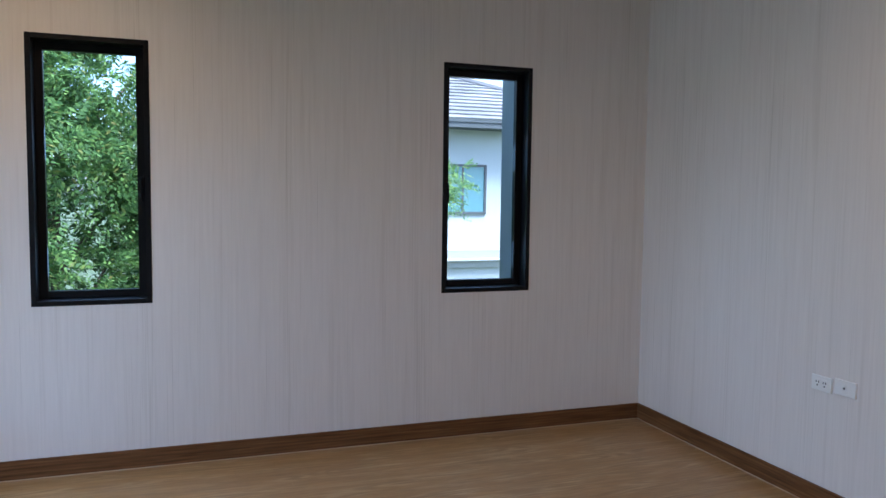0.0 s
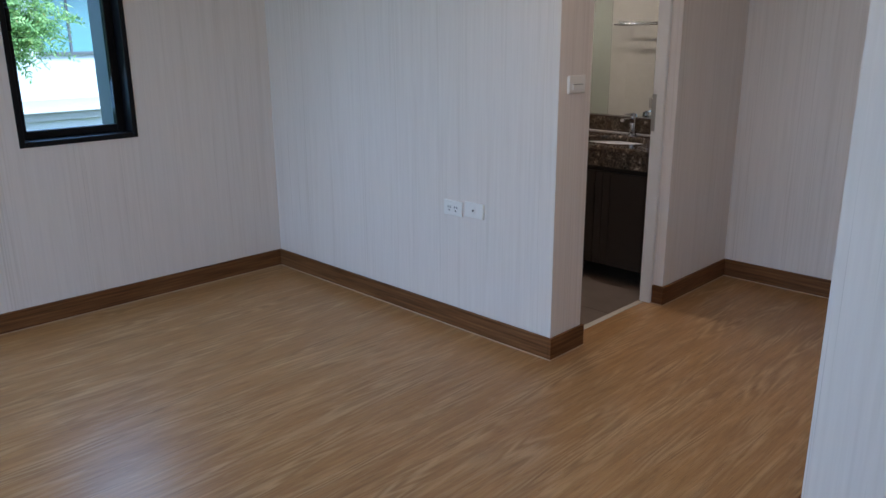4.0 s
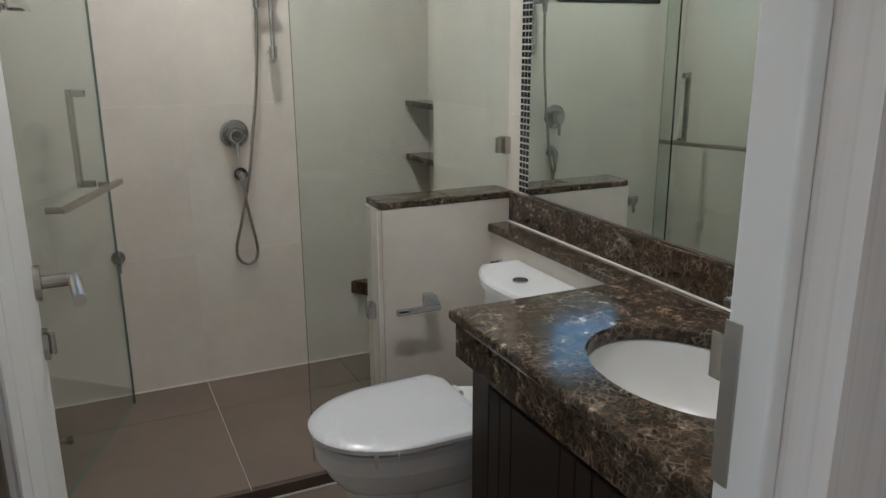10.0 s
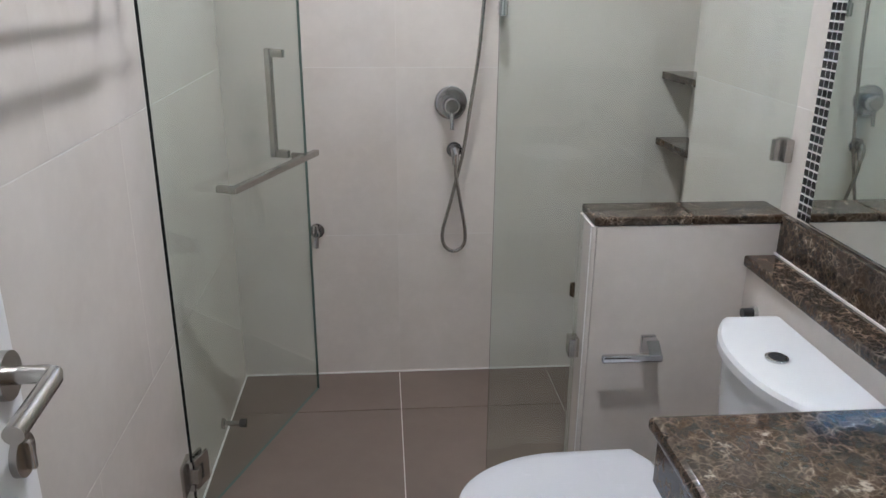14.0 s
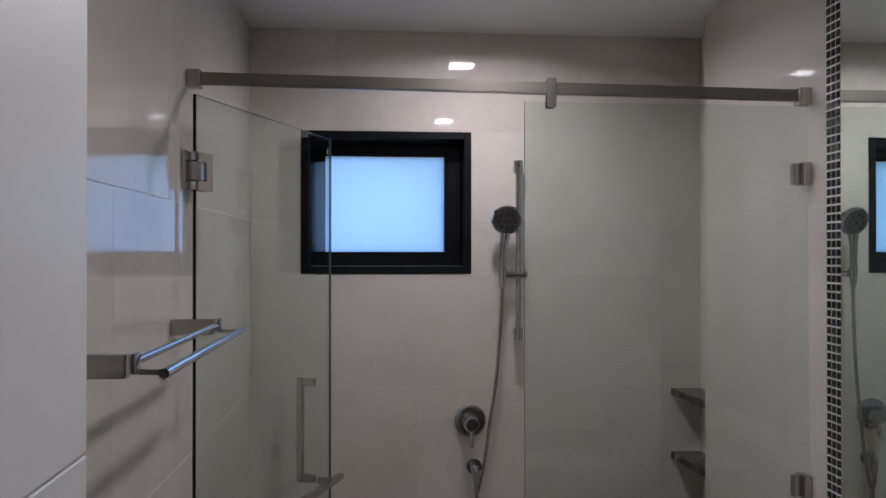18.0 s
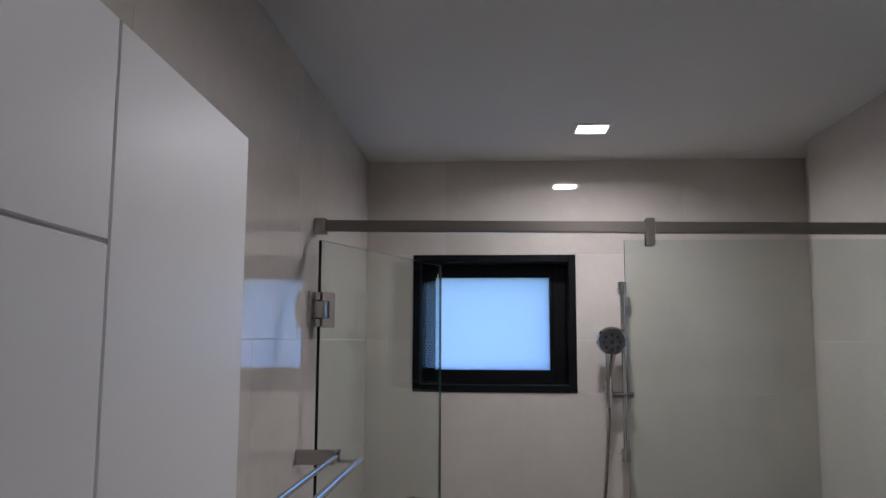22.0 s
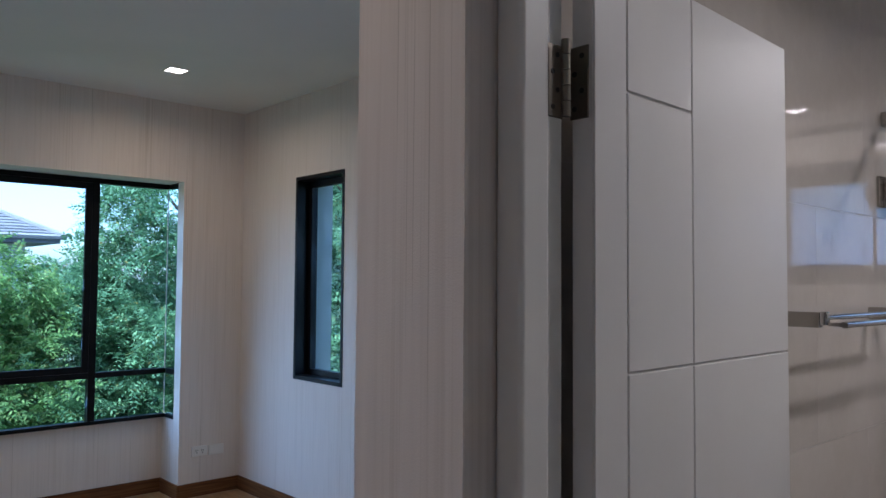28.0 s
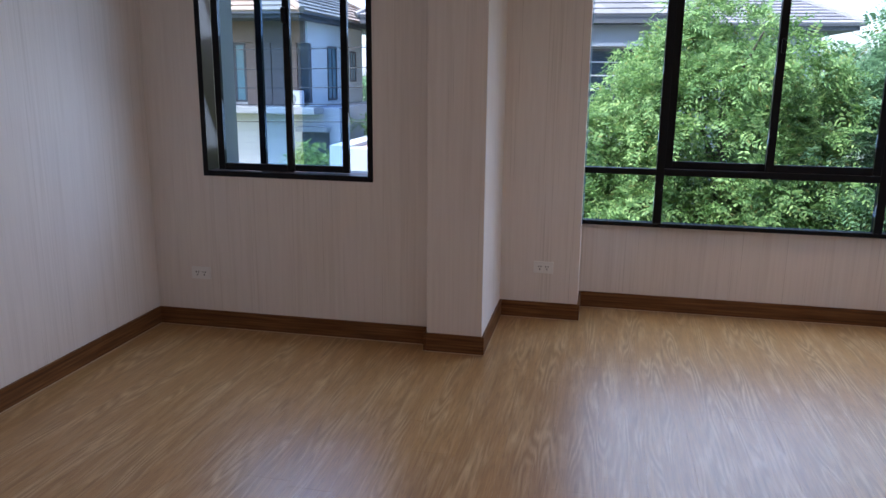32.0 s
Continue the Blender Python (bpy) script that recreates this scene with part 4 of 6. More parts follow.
def counter_mesh():
    ang = sorted([2 * math.pi * k / 64 for k in range(64)] + [math.atan2((y - BC[1]) / RY, (x - BC[0]) / RX) % (2 * math.pi) for x in (CX0, CX1) for y in (CY0, CY1)])

    def edge(t, inset):
        dx, dy = RX * math.cos(t), RY * math.sin(t)
        s = min(((CX1 if dx > 0 else CX0) - BC[0]) / dx if abs(dx) > 1e-6 else 1e9, ((CY1 if dy > 0 else CY0) - BC[1]) / dy if abs(dy) > 1e-6 else 1e9)
        x, y = BC[0] + dx * s, BC[1] + dy * s
        return min(max(x, CX0 + inset), CX1), min(max(y, CY0), CY1 - inset)

    loops = [oval(RX, RY, 0.758, ang), oval(RX, RY, 0.784, ang), oval(RX + 0.004, RY + 0.004, 0.79, ang), oval(RX + 0.006, RY + 0.006, 0.79, ang)]
    loops += [[(*edge(t, k), z) for t in ang] for k, z in ((0.012, 0.79), (0.010, 0.79), (0.003, 0.787), (0.0, 0.78), (0.0, 0.768), (0.004, 0.761), (0.012, 0.758))]
    bm = bmesh.new()
    loft(bm, loops, False, False)
    a = [v for v in bm.verts]
    n = len(ang)
    for i in range(n):
        bm.faces.new((a[i], a[(i + 1) % n], a[-n + (i + 1) % n], a[-n + i]))
    return bm


vt = thing("vanity_counter", "dark brown marble vanity counter with pale veins", "counter", (4.36, 2.67, 0.67))
part("slab", counter_mesh(), MARBLE, vt)
part("apron_front", cube(4.090, 4.112, 2.209, 3.140, 0.674, 0.759, 0.002), MARBLE, vt)
part("apron_side", cube(4.112, 4.560, 3.118, 3.140, 0.674, 0.759, 0.002), MARBLE, vt)
ang = [2 * math.pi * k / 56 for k in range(56)]
bowl = bmesh.new()
prof = ((1.05, 0.757), (1.0, 0.755), (0.965, 0.730), (0.90, 0.685), (0.76, 0.642), (0.5, 0.620), (0.14, 0.612))
loft(bowl, [oval(RX * k, RY * k, z, ang) for k, z in prof] + [oval(RX * k, RY * k, z, ang) for k, z in ((0.2, 0.602), (0.6, 0.608), (0.86, 0.632), (1.0, 0.678), (1.05, 0.745))], False, False)
bs_ = thing("wash_basin", "white oval ceramic basin set under the marble counter", "basin", (BC[0], BC[1], 0.61))
part("bowl", bowl, CERAMIC, bs_)
part("drain", tube(bmesh.new(), ((BC[0], BC[1], 0.606), (BC[0], BC[1], 0.614), (BC[0], BC[1], 0.616)), [0.026, 0.026, 0.022], 24), CHROME, bs_)
part("overflow", rod((4.500, 2.665, 0.71), (4.494, 2.665, 0.709), 0.009, 16), CHROME, bs_)

tp = thing("basin_tap", "chrome single-lever basin tap", "tap", (4.590, 2.69, 0.79))
tx, ty = 4.575, 2.690
part("base", tube(bmesh.new(), ((tx, ty, 0.7902), (tx, ty, 0.798), (tx, ty, 0.802)), [0.027, 0.027, 0.022], 24), CHROME, tp)
part("column", tube(bmesh.new(), ((tx, ty, 0.8), (tx, ty, 0.85), (tx, ty, 0.898)), [0.021, 0.0195, 0.021], 24), CHROME, tp)
sp_ = bmesh.new()
loft(sp_, [[(x, ty + sy * w, z + sz * h) for sy, sz in ((-1, -1), (1, -1), (1, 1), (-1, 1))] for x, z, w, h in ((tx - 0.008, 0.876, 0.016, 0.013), (tx - 0.06, 0.888, 0.015, 0.010), (tx - 0.125, 0.89, 0.014, 0.008))])
bmesh.ops.bevel(sp_, geom=list(sp_.edges), offset=0.003, segments=2, affect="EDGES")
part("spout", sp_, CHROME, tp)
part("cap", tube(bmesh.new(), ((tx, ty, 0.899), (tx, ty, 0.915), (tx, ty, 0.922)), [0.0215, 0.0205, 0.015], 24), CHROME, tp)
part("lever", cube(tx - 0.085, tx - 0.004, ty - 0.010, ty + 0.010, 0.919, 0.927, 0.003), CHROME, tp)

cb = thing("vanity_cabinet", "dark espresso wood vanity cabinet with grooved doors", "cabinet", (4.38, 2.66, 0.09))
part("body", cube(4.132, 4.640, 2.212, 3.104, 0.095, 0.580, 0.002), ESPRESSO, cb)
part("top_rail", cube(4.132, 4.150, 2.212, 3.104, 0.5805, 0.672), ESPRESSO, cb)
part("top_rail", cube(4.150, 4.640, 3.086, 3.104, 0.5805, 0.672), ESPRESSO, cb)
part("stile", cube(4.116, 4.1318, 3.026, 3.104, 0.095, 0.672, 0.002), ESPRESSO, cb)
for y0, y1 in ((2.640, 3.022), (2.214, 2.636)):
    door = part("door", cube(4.1185, 4.1316, y0, y1, 0.097, 0.640, 0.0015), ESPRESSO, cb)
    cuts = [y0, y0 + 0.05, y0 + 0.10, y1 - 0.10, y1 - 0.05, y1]
    for p, q in zip(cuts, cuts[1:]):
        part("slat", cube(4.1145, 4.1186, p + 0.0014, q - 0.0014, 0.097, 0.640, 0.001, 1), ESPRESSO, door)
for y in (2.30, 3.02):
    part("leg", cube(4.20, 4.26, y - 0.03, y + 0.03, -0.02, 0.0952), ESPRESSO, cb)

# ---- mirror and mosaic ----
MZ0, MZ1 = 0.895, 2.388
mr = thing("mirror", "large frameless wall mirror over the vanity", "mirror", (4.65, 2.98, MZ0))
part("glass", cube(4.6485, 4.6535, 2.212, 3.756, MZ0, MZ1, 0.0015, 1), MIRROR, mr)
ms = thing("mosaic_strip", "vertical strip of small glossy black mosaic tiles", "mosaic", (4.65, 3.787, 0.88), kind="structure")
part("grout_bed", cube(4.6525, 4.6548, 3.7585, 3.8165, 0.892, BH - 0.002), SILICONE, ms)
mt = bpy.data.meshes.new("tile")
tb = cube(-0.0016, 0.0, -0.0079, 0.0079, -0.0080, 0.0080, 0.0006, 1)
tb.to_mesh(mt)
tb.free()
mt.materials.append(MOSAIC)
z = 0.904
while z < BH - 0.01:
    for c in range(3):
        t_ = new("tile", mt)
        t_.parent = ms
        t_.location = (4.6524 - 4.65, 3.7685 + 0.0193 * c - 3.787, z - 0.88)
    z += 0.0205

# ---- toilet ----
tl = thing("toilet", "white close-coupled toilet, lid closed and wrapped in film", "toilet", (4.15, 3.43, -0.02))
TYC = 3.43


def seat_loop(z, grow=0.0, cx=4.06, rf=0.245, w=0.188, back=4.262):
    pts = []
    for k in range(33):
        t = math.pi * (0.5 + k / 32)
        pts.append((cx + (rf + grow) * math.cos(t) * (1 - 0.06 * math.sin(t) ** 2), TYC + (w + grow) * math.sin(t) ** 1 * (abs(math.sin(t)) ** -0.12 if abs(math.sin(t)) > 1e-3 else 1), z))
    pts += [(back - 0.03 + grow, TYC - w - grow * 0.6, z), (back + grow, TYC - w + 0.05, z), (back + grow, TYC + w - 0.05, z), (back - 0.03 + grow, TYC + w + grow * 0.6, z)]
    return pts


def foot_loop(z, x0, x1, w, p=2.6):
    pts = []
    for k in range(36):
        t = 2 * math.pi * k / 36
        c, s_ = math.cos(t), math.sin(t)
        pts.append(((x0 + x1) / 2 + (x1 - x0) / 2 * math.copysign(abs(c) ** (2 / p), c), TYC + w * math.copysign(abs(s_) ** (2 / p), s_), z))
    return pts


def oval_blend(z, x0, x1, w):
    return foot_loop(z, x0, x1, w, 2.3)


bw = bmesh.new()
loft(bw, [foot_loop(-0.02, 3.900, 4.10, 0.112, 3.4), foot_loop(0.02, 3.905, 4.09, 0.106, 3.4), foot_loop(0.12, 3.912, 4.09, 0.098, 3.2), foot_loop(0.225, 3.914, 4.10, 0.100, 3.0)])
loft(bw, [foot_loop(-0.02, 4.04, 4.50, 0.092, 3.2), foot_loop(0.015, 4.05, 4.50, 0.086, 3.2), foot_loop(0.03, 4.06, 4.50, 0.066, 3.0), foot_loop(0.14, 4.06, 4.50, 0.062, 3.0), foot_loop(0.24, 4.04, 4.49, 0.085, 2.6), foot_loop(0.30, 4.02, 4.48, 0.11, 2.6)])
loft(bw, [oval_blend(0.196, 3.925, 4.40, 0.085), oval_blend(0.215, 3.900, 4.42, 0.110), oval_blend(0.245, 3.872, 4.44, 0.136), oval_blend(0.28, 3.848, 4.45, 0.158), oval_blend(0.312, 3.834, 4.45, 0.171), oval_blend(0.316, 3.826, 4.45, 0.178), oval_blend(0.355, 3.822, 4.44, 0.181), oval_blend(0.362, 3.825, 4.44, 0.179)])
part("bowl", bw, CERAMIC, tl)
st_ = bmesh.new()
loft(st_, [seat_loop(0.3635, -0.012), seat_loop(0.366, -0.004), seat_loop(0.380, -0.003), seat_loop(0.383, -0.010)])
part("seat", st_, LID_PLASTIC, tl)
ld_ = bmesh.new()
loft(ld_, [seat_loop(0.3845, -0.006), seat_loop(0.388, 0.002), seat_loop(0.400, 0.002), seat_loop(0.407, -0.006), seat_loop(0.411, -0.03), seat_loop(0.413, -0.08)])
part("lid", ld_, LID_FILM, tl, "white lid under clear wrapping film")
for fx_, fy_, fh, fw in ((3.932, 3.262, 0.030, 0.010), (3.985, 3.244, 0.012, 0.004)):
    tail = bmesh.new()
    loft(tail, [[(fx_ - fw / 2 * k, fy_ - d, z), (fx_ + fw / 2 * k, fy_ - d - 0.002, z), (fx_ + fw / 2 * k, fy_ - d - 0.0012, z), (fx_ - fw / 2 * k, fy_ - d + 0.0008, z)] for k, d, z in ((1.0, 0.0, 0.398), (1.3, 0.004, 0.386), (0.8, 0.001, 0.386 - fh * 0.5), (0.4, 0.003, 0.386 - fh))])
    part("film_tail", tail, LID_FILM, tl, "loose end of clear film")
for y in (TYC - 0.075, TYC + 0.075):
    part("hinge", rod((4.272, y - 0.02, 0.388), (4.272, y + 0.02, 0.388), 0.012, 14), LID_PLASTIC, tl)


def tank_loop(z, xf, w, bulge):
    pts = [(4.548, TYC + 0.02 + w, z)]
    for k in range(17):
        u = 1 - 2 * k / 16
        pts.append((xf + bulge * abs(u) ** 2.4, TYC + 0.02 + w * u, z))
    pts.append((4.548, TYC + 0.02 - w, z))
    return pts


tk = bmesh.new()
loft(tk, [tank_loop(0.352, 4.400, 0.150, 0.05), tank_loop(0.40, 4.390, 0.178, 0.06), tank_loop(0.56, 4.378, 0.196, 0.065), tank_loop(0.684, 4.372, 0.204, 0.068)])
part("tank", tk, CERAMIC, tl)
tkl = bmesh.new()
loft(tkl, [tank_loop(0.6855, 4.370, 0.205, 0.068), tank_loop(0.688, 4.360, 0.211, 0.068), tank_loop(0.706, 4.360, 0.211, 0.068), tank_loop(0.714, 4.366, 0.206, 0.068), tank_loop(0.718, 4.385, 0.188, 0.06)])
part("tank_lid", tkl, CERAMIC, tl)
fb = part("flush_button", tube(bmesh.new(), ((4.444, 3.448, 0.716), (4.444, 3.448, 0.722), (4.444, 3.448, 0.7235)), [0.023, 0.023, 0.020], 28), CHROME, tl)
part("button_face", tube(bmesh.new(), ((4.444, 3.448, 0.7234), (4.444, 3.448, 0.7239)), 0.0165, 24), SLOT, fb)
part("button_gap", cube(4.4225, 4.4655, 3.4472, 3.4488, 0.7236, 0.7243), CHROME, fb)
for y in (TYC - 0.088, TYC + 0.088):
    part("bolt_cap", rod((4.30, y, -0.005), (4.30, y + math.copysign(0.008, y - TYC), -0.005), 0.010, 12), SLOT, tl)
pp = thing("water_pipe", "short dark pipe end above the toilet tank", "pipe", (4.56, 3.62, 0.73))
part("pipe", rod((4.5648, 3.775, 0.668), (4.530, 3.775, 0.668), 0.012, 14), RUBBER, pp)
part("nut", rod((4.5648, 3.775, 0.668), (4.556, 3.775, 0.668), 0.017, 6), DULL_STEEL, pp)

# ---- paper holder ----
ph = thing("paper_holder", "chrome toilet paper holder bar on the half wall", "paper holder", (4.36, 3.85, 0.534))
part("mount", cube(4.312, 4.350, 3.838, 3.8498, 0.534, 0.582, 0.003), CHROME, ph)
part("post", loft(bmesh.new(), [[(4.314, y, z0), (4.346, y, z0), (4.346, y, z1), (4.314, y, z1)] for y, z0, z1 in ((3.838, 0.538, 0.580), (3.810, 0.540, 0.583), (3.778, 0.540, 0.558))]), CHROME, ph)
part("bar", cube(4.197, 4.350, 3.776, 3.794, 0.539, 0.560, 0.006, 3), CHROME, ph)

# ---- shower glass ----
def shower_pane(parent, outline, thick, lift=None, rest=0):
    """outline in (s, z) mapped by lift to the plan; returns the pane."""
    bm = bmesh.new()
    loft(bm, [[lift(s, -thick / 2, z) for s, z in outline], [lift(s, thick / 2, z) for s, z in outline]])
    ob = part("glass", bm, (SHOWER_GLASS, GLASS_EDGE, GLASS_RIM), parent, smooth=False)
    big = [p.index for p in sorted(ob.data.polygons, key=lambda p: -p.area)[:2]]
    s0 = min(s for s, z in outline)
    near = Vector(lift(s0, 0, 1.0)) - root_of(parent).location
    for p in ob.data.polygons:
        side = (p.center - near).to_2d().length < 0.02
        p.material_index = 0 if p.index in big else (1 if side else rest)
    ob.visible_shadow = False
    return ob


fx = thing("shower_screen", "fixed clear green-tinted glass shower screen over the half wall", "shower screen", (4.3, 3.903, 0.03))
shower_pane(fx, [(3.937, 0.030), (4.160, 0.030), (4.160, 0.889), (4.6545, 0.889), (4.6545, 1.988), (3.937, 1.988)], 0.009, lambda s, d, z: (s, 3.903 + d, z))
for z in (1.818, 1.040):
    br = part("bracket", cube(4.632, 4.6548, 3.880, 3.926, z - 0.028, z + 0.028, 0.003), STEEL, fx)
    part("bracket_clip", cube(4.612, 4.6318, 3.894, 3.912, z - 0.026, z + 0.026, 0.002), STEEL, br)
part("bracket", cube(4.140, 4.1665, 3.884, 3.922, 0.503, 0.556, 0.003), STEEL, fx)
rl = thing("shower_rail", "brushed steel header rail across the shower", "rail", (3.9, 3.903, 2.03))
bar = bmesh.new()
loft(bar, [[(x, 3.886, z), (x, 3.901, z), (x, 3.901, z + 0.030), (x, 3.886, z + 0.030)] for x, z in ((3.158, 2.013), (4.637, 1.997))])
bmesh.ops.bevel(bar, geom=list(bar.edges), offset=0.003, segments=2, affect="EDGES")
part("bar", bar, RAIL_STEEL, rl)
for x0, x1, z in ((3.1402, 3.172, 2.005), (4.622, 4.6546, 1.988)):
    part("end_bracket", cube(x0, x1, 3.878, 3.908, z, z + 0.043, 0.003), STEEL, rl)
clip = part("glass_clip", cube(3.989, 4.011, 3.879, 3.8855, 1.972, 2.042, 0.001), STEEL, rl)
part("clip_back", cube(3.989, 4.011, 3.9015, 3.9090, 1.972, 2.042, 0.001), STEEL, clip)
part("clip_top", cube(3.989, 4.011, 3.8856, 3.9014, 2.0370, 2.042), STEEL, clip)

HX, HY, DX, DY = 3.160, 3.878, 0.360, 0.933
L0 = lambda s, d, z: (HX + DX * s + DY * d, HY + DY * s - DX * d, z)
gd = thing("shower_door", "clear green-tinted glass shower door standing open inwards", "shower door", (HX, HY, 0.04))
shower_pane(gd, [(0.0, 0.052), (0.738, 0.052), (0.738, 1.988), (0.0, 1.988)], 0.009, L0, 2)


def door_box(s0, s1, d0, d1, z0, z1, bevel=0.002):
    bm = cube(s0, s1, -d1, -d0, z0, z1, bevel)
    bmesh.ops.transform(bm, matrix=Matrix.Translation((HX, HY, 0)) @ Matrix.Rotation(math.atan2(DY, DX), 4, "Z"), verts=bm.verts)
    return bm


for z in (1.810, 0.200):
    hg = part("hinge", door_box(-0.004, 0.055, 0.005, 0.014, z - 0.045, z + 0.045), STEEL, gd, "square brushed steel glass hinge")
    part("hinge_back", door_box(-0.004, 0.055, -0.014, -0.005, z - 0.045, z + 0.045), STEEL, hg)
    part("wall_plate", cube(3.1402, 3.150, 3.835, 3.905, z - 0.045, z + 0.045, 0.002), STEEL, hg)
    part("pivot", cube(3.150, 3.180, 3.862, 3.886, z - 0.022, z + 0.022, 0.003), STEEL, hg)
    part("notch", door_box(0.020, 0.026, 0.0142, 0.0150, z - 0.022, z + 0.022, 0.0), SLOT, hg)
    part("notch", door_box(-0.002, 0.020, 0.0142, 0.0150, z + 0.019, z + 0.022, 0.0), SLOT, hg)
    part("notch", door_box(-0.002, 0.020, 0.0142, 0.0150, z - 0.022, z - 0.019, 0.0), SLOT, hg)
    for zk in (z - 0.034, z + 0.034):
        part("knuckle", cube(3.1502, 3.166, 3.862, 3.884, zk - 0.010, zk + 0.010, 0.001), CHROME, hg)
for k in range(3):
    part("etched_mark", door_box(0.704, 0.711, 0.0046, 0.0050, 1.938 + 0.007 * k, 1.942 + 0.007 * k, 0.0), PLATE, gd)
pull = part("handle", door_box(0.628, 0.650, -0.064, -0.046, 0.905, 1.230), STEEL, gd, "steel pull handle joined to a towel bar")
part("post", door_box(0.630, 0.648, -0.046, -0.0048, 1.205, 1.228), STEEL, pull)
part("post", door_box(0.630, 0.648, -0.046, -0.0048, 0.905, 0.928), STEEL, pull)
bar = part("towel_bar", door_box(0.215, 0.705, 0.044, 0.064, 0.904, 0.922), STEEL, gd)
part("post", door_box(0.217, 0.235, 0.0048, 0.044, 0.904, 0.922), STEEL, bar)
part("post", door_box(0.630, 0.648, 0.0048, 0.044, 0.904, 0.922), STEEL, bar)

ds = thing("door_stop", "steel wall door stop with black rubber tip", "door stop", (3.14, 4.317, 0.075))
part("rose", rod((3.1402, 4.317, 0.075), (3.148, 4.317, 0.075), 0.017, 20), STEEL, ds)
part("stem", rod((3.148, 4.317, 0.075), (3.196, 4.317, 0.075), 0.008, 16), STEEL, ds)
part("tip", rod((3.196, 4.317, 0.075), (3.216, 4.317, 0.075), 0.014, 18), RUBBER, ds)

# ---- towel rack ----
tr_ = thing("towel_rack", "chrome double-bar towel rack on the tiled wall", "towel rack", (3.14, 3.47, 1.45))
for y0, y1 in ((3.178, 3.198), (3.748, 3.768)):
    part("bracket", cube(3.1402, 3.232, y0, y1, 1.444, 1.478, 0.002), STEEL, tr_)
    part("clamp", cube(3.2322, 3.247, y0 - 0.001, y1 + 0.001, 1.450, 1.480, 0.003), CHROME, tr_)
    part("link", cube(3.246, 3.286, y0 + 0.006, y1 - 0.006, 1.448, 1.456, 0.002), CHROME, tr_)
part("bar", rod((3.238, 3.196, 1.466), (3.238, 3.750, 1.466), 0.0065, 16), CHROME, tr_)
part("bar", rod((3.288, 3.166, 1.453), (3.288, 3.778, 1.453), 0.0075, 16), CHROME, tr_)

# ---- shower fittings ----
sm = thing("shower_mixer", "round chrome shower mixer with lever", "mixer", (3.905, TY1, 1.029))
part("plate", tube(bmesh.new(), ((3.905, TY1 - 0.0005, 1.029), (3.905, TY1 - 0.010, 1.029), (3.905, TY1 - 0.014, 1.029)), [0.056, 0.056, 0.048], 40), CHROME, sm)
part("knob", tube(bmesh.new(), ((3.905, TY1 - 0.014, 1.025), (3.905, TY1 - 0.052, 1.025), (3.905, TY1 - 0.060, 1.025)), [0.030, 0.027, 0.022], 28), CHROME, sm)
part("lever", tube(bmesh.new(), ((3.905, TY1 - 0.046, 1.004), (3.905, TY1 - 0.052, 0.975), (3.905, TY1 - 0.056, 0.945)), [0.009, 0.007, 0.007], 14), CHROME, sm)
part("diverter", rod((3.875, TY1 - 0.010, 1.043), (3.875, TY1 - 0.026, 1.043), 0.010, 16), CHROME, sm)

ho = thing("hose_outlet", "chrome shower hose outlet elbow", "outlet", (3.918, TY1, 0.867))
part("rose", rod((3.918, TY1 - 0.0005, 0.867), (3.918, TY1 - 0.008, 0.867), 0.027, 28), CHROME, ho)
part("elbow", tube(bmesh.new(), ((3.918, TY1 - 0.008, 0.867), (3.918, TY1 - 0.036, 0.867), (3.919, TY1 - 0.044, 0.858), (3.920, TY1 - 0.046, 0.822)), [0.015, 0.015, 0.014, 0.0115], 18), CHROME, ho)

sr = thing("shower_set", "chrome hand shower on a slide rail with hose", "shower", (4.065, TY1, 1.34))
part("rail", rod((4.068, TY1 - 0.05, 1.335), (4.068, TY1 - 0.05, 1.925), 0.0095, 18), CHROME, sr)
for z in (1.338, 1.920):
    en = part("rail_end", rod((4.068, TY1 - 0.0005, z), (4.068, TY1 - 0.05, z), 0.0125, 18), CHROME, sr)
    part("cap", rod((4.068, TY1 - 0.05, z - 0.022), (4.068, TY1 - 0.05, z + 0.022), 0.0165, 20), CHROME, en)
ho_ = part("slider", rod((4.020, TY1 - 0.05, 1.545), (4.098, TY1 - 0.05, 1.545), 0.011, 18), CHROME, sr)
part("cradle", tube(bmesh.new(), ((4.010, TY1 - 0.062, 1.522), (4.010, TY1 - 0.062, 1.568)), [0.013, 0.017], 18), CHROME, ho_)
hp = [(4.010, TY1 - 0.062, 1.50), (4.010, TY1 - 0.064, 1.57), (4.012, TY1 - 0.068, 1.63), (4.018, TY1 - 0.076, 1.69)]
hd_ = part("hand_shower", tube(bmesh.new(), hp, [0.0115, 0.0125, 0.0125, 0.019], 18), CHROME, sr)
fd = Vector((-0.10, -0.92, -0.38)).normalized()
hc = Vector((4.022, TY1 - 0.082, 1.735))
part("head", tube(bmesh.new(), [hc - fd * 0.026, hc - fd * 0.016, hc + fd * 0.006, hc + fd * 0.014], [0.022, 0.046, 0.054, 0.050], 36), CHROME, hd_)
part("spray_face", tube(bmesh.new(), [hc + fd * 0.0135, hc + fd * 0.0165], [0.046, 0.045], 36), SPRAY_GREY, hd_, "grey spray face with nozzles")
uu = fd.orthogonal().normalized()
ww = fd.cross(uu)
for k in range(9):
    q = hc + fd * 0.0162 + (uu * math.cos(k * 0.785) + ww * math.sin(k * 0.785)) * (0.028 if k < 8 else 0)
    part("nozzle", tube(bmesh.new(), [q, q + fd * 0.002], 0.0055, 10), SLOT, hd_)
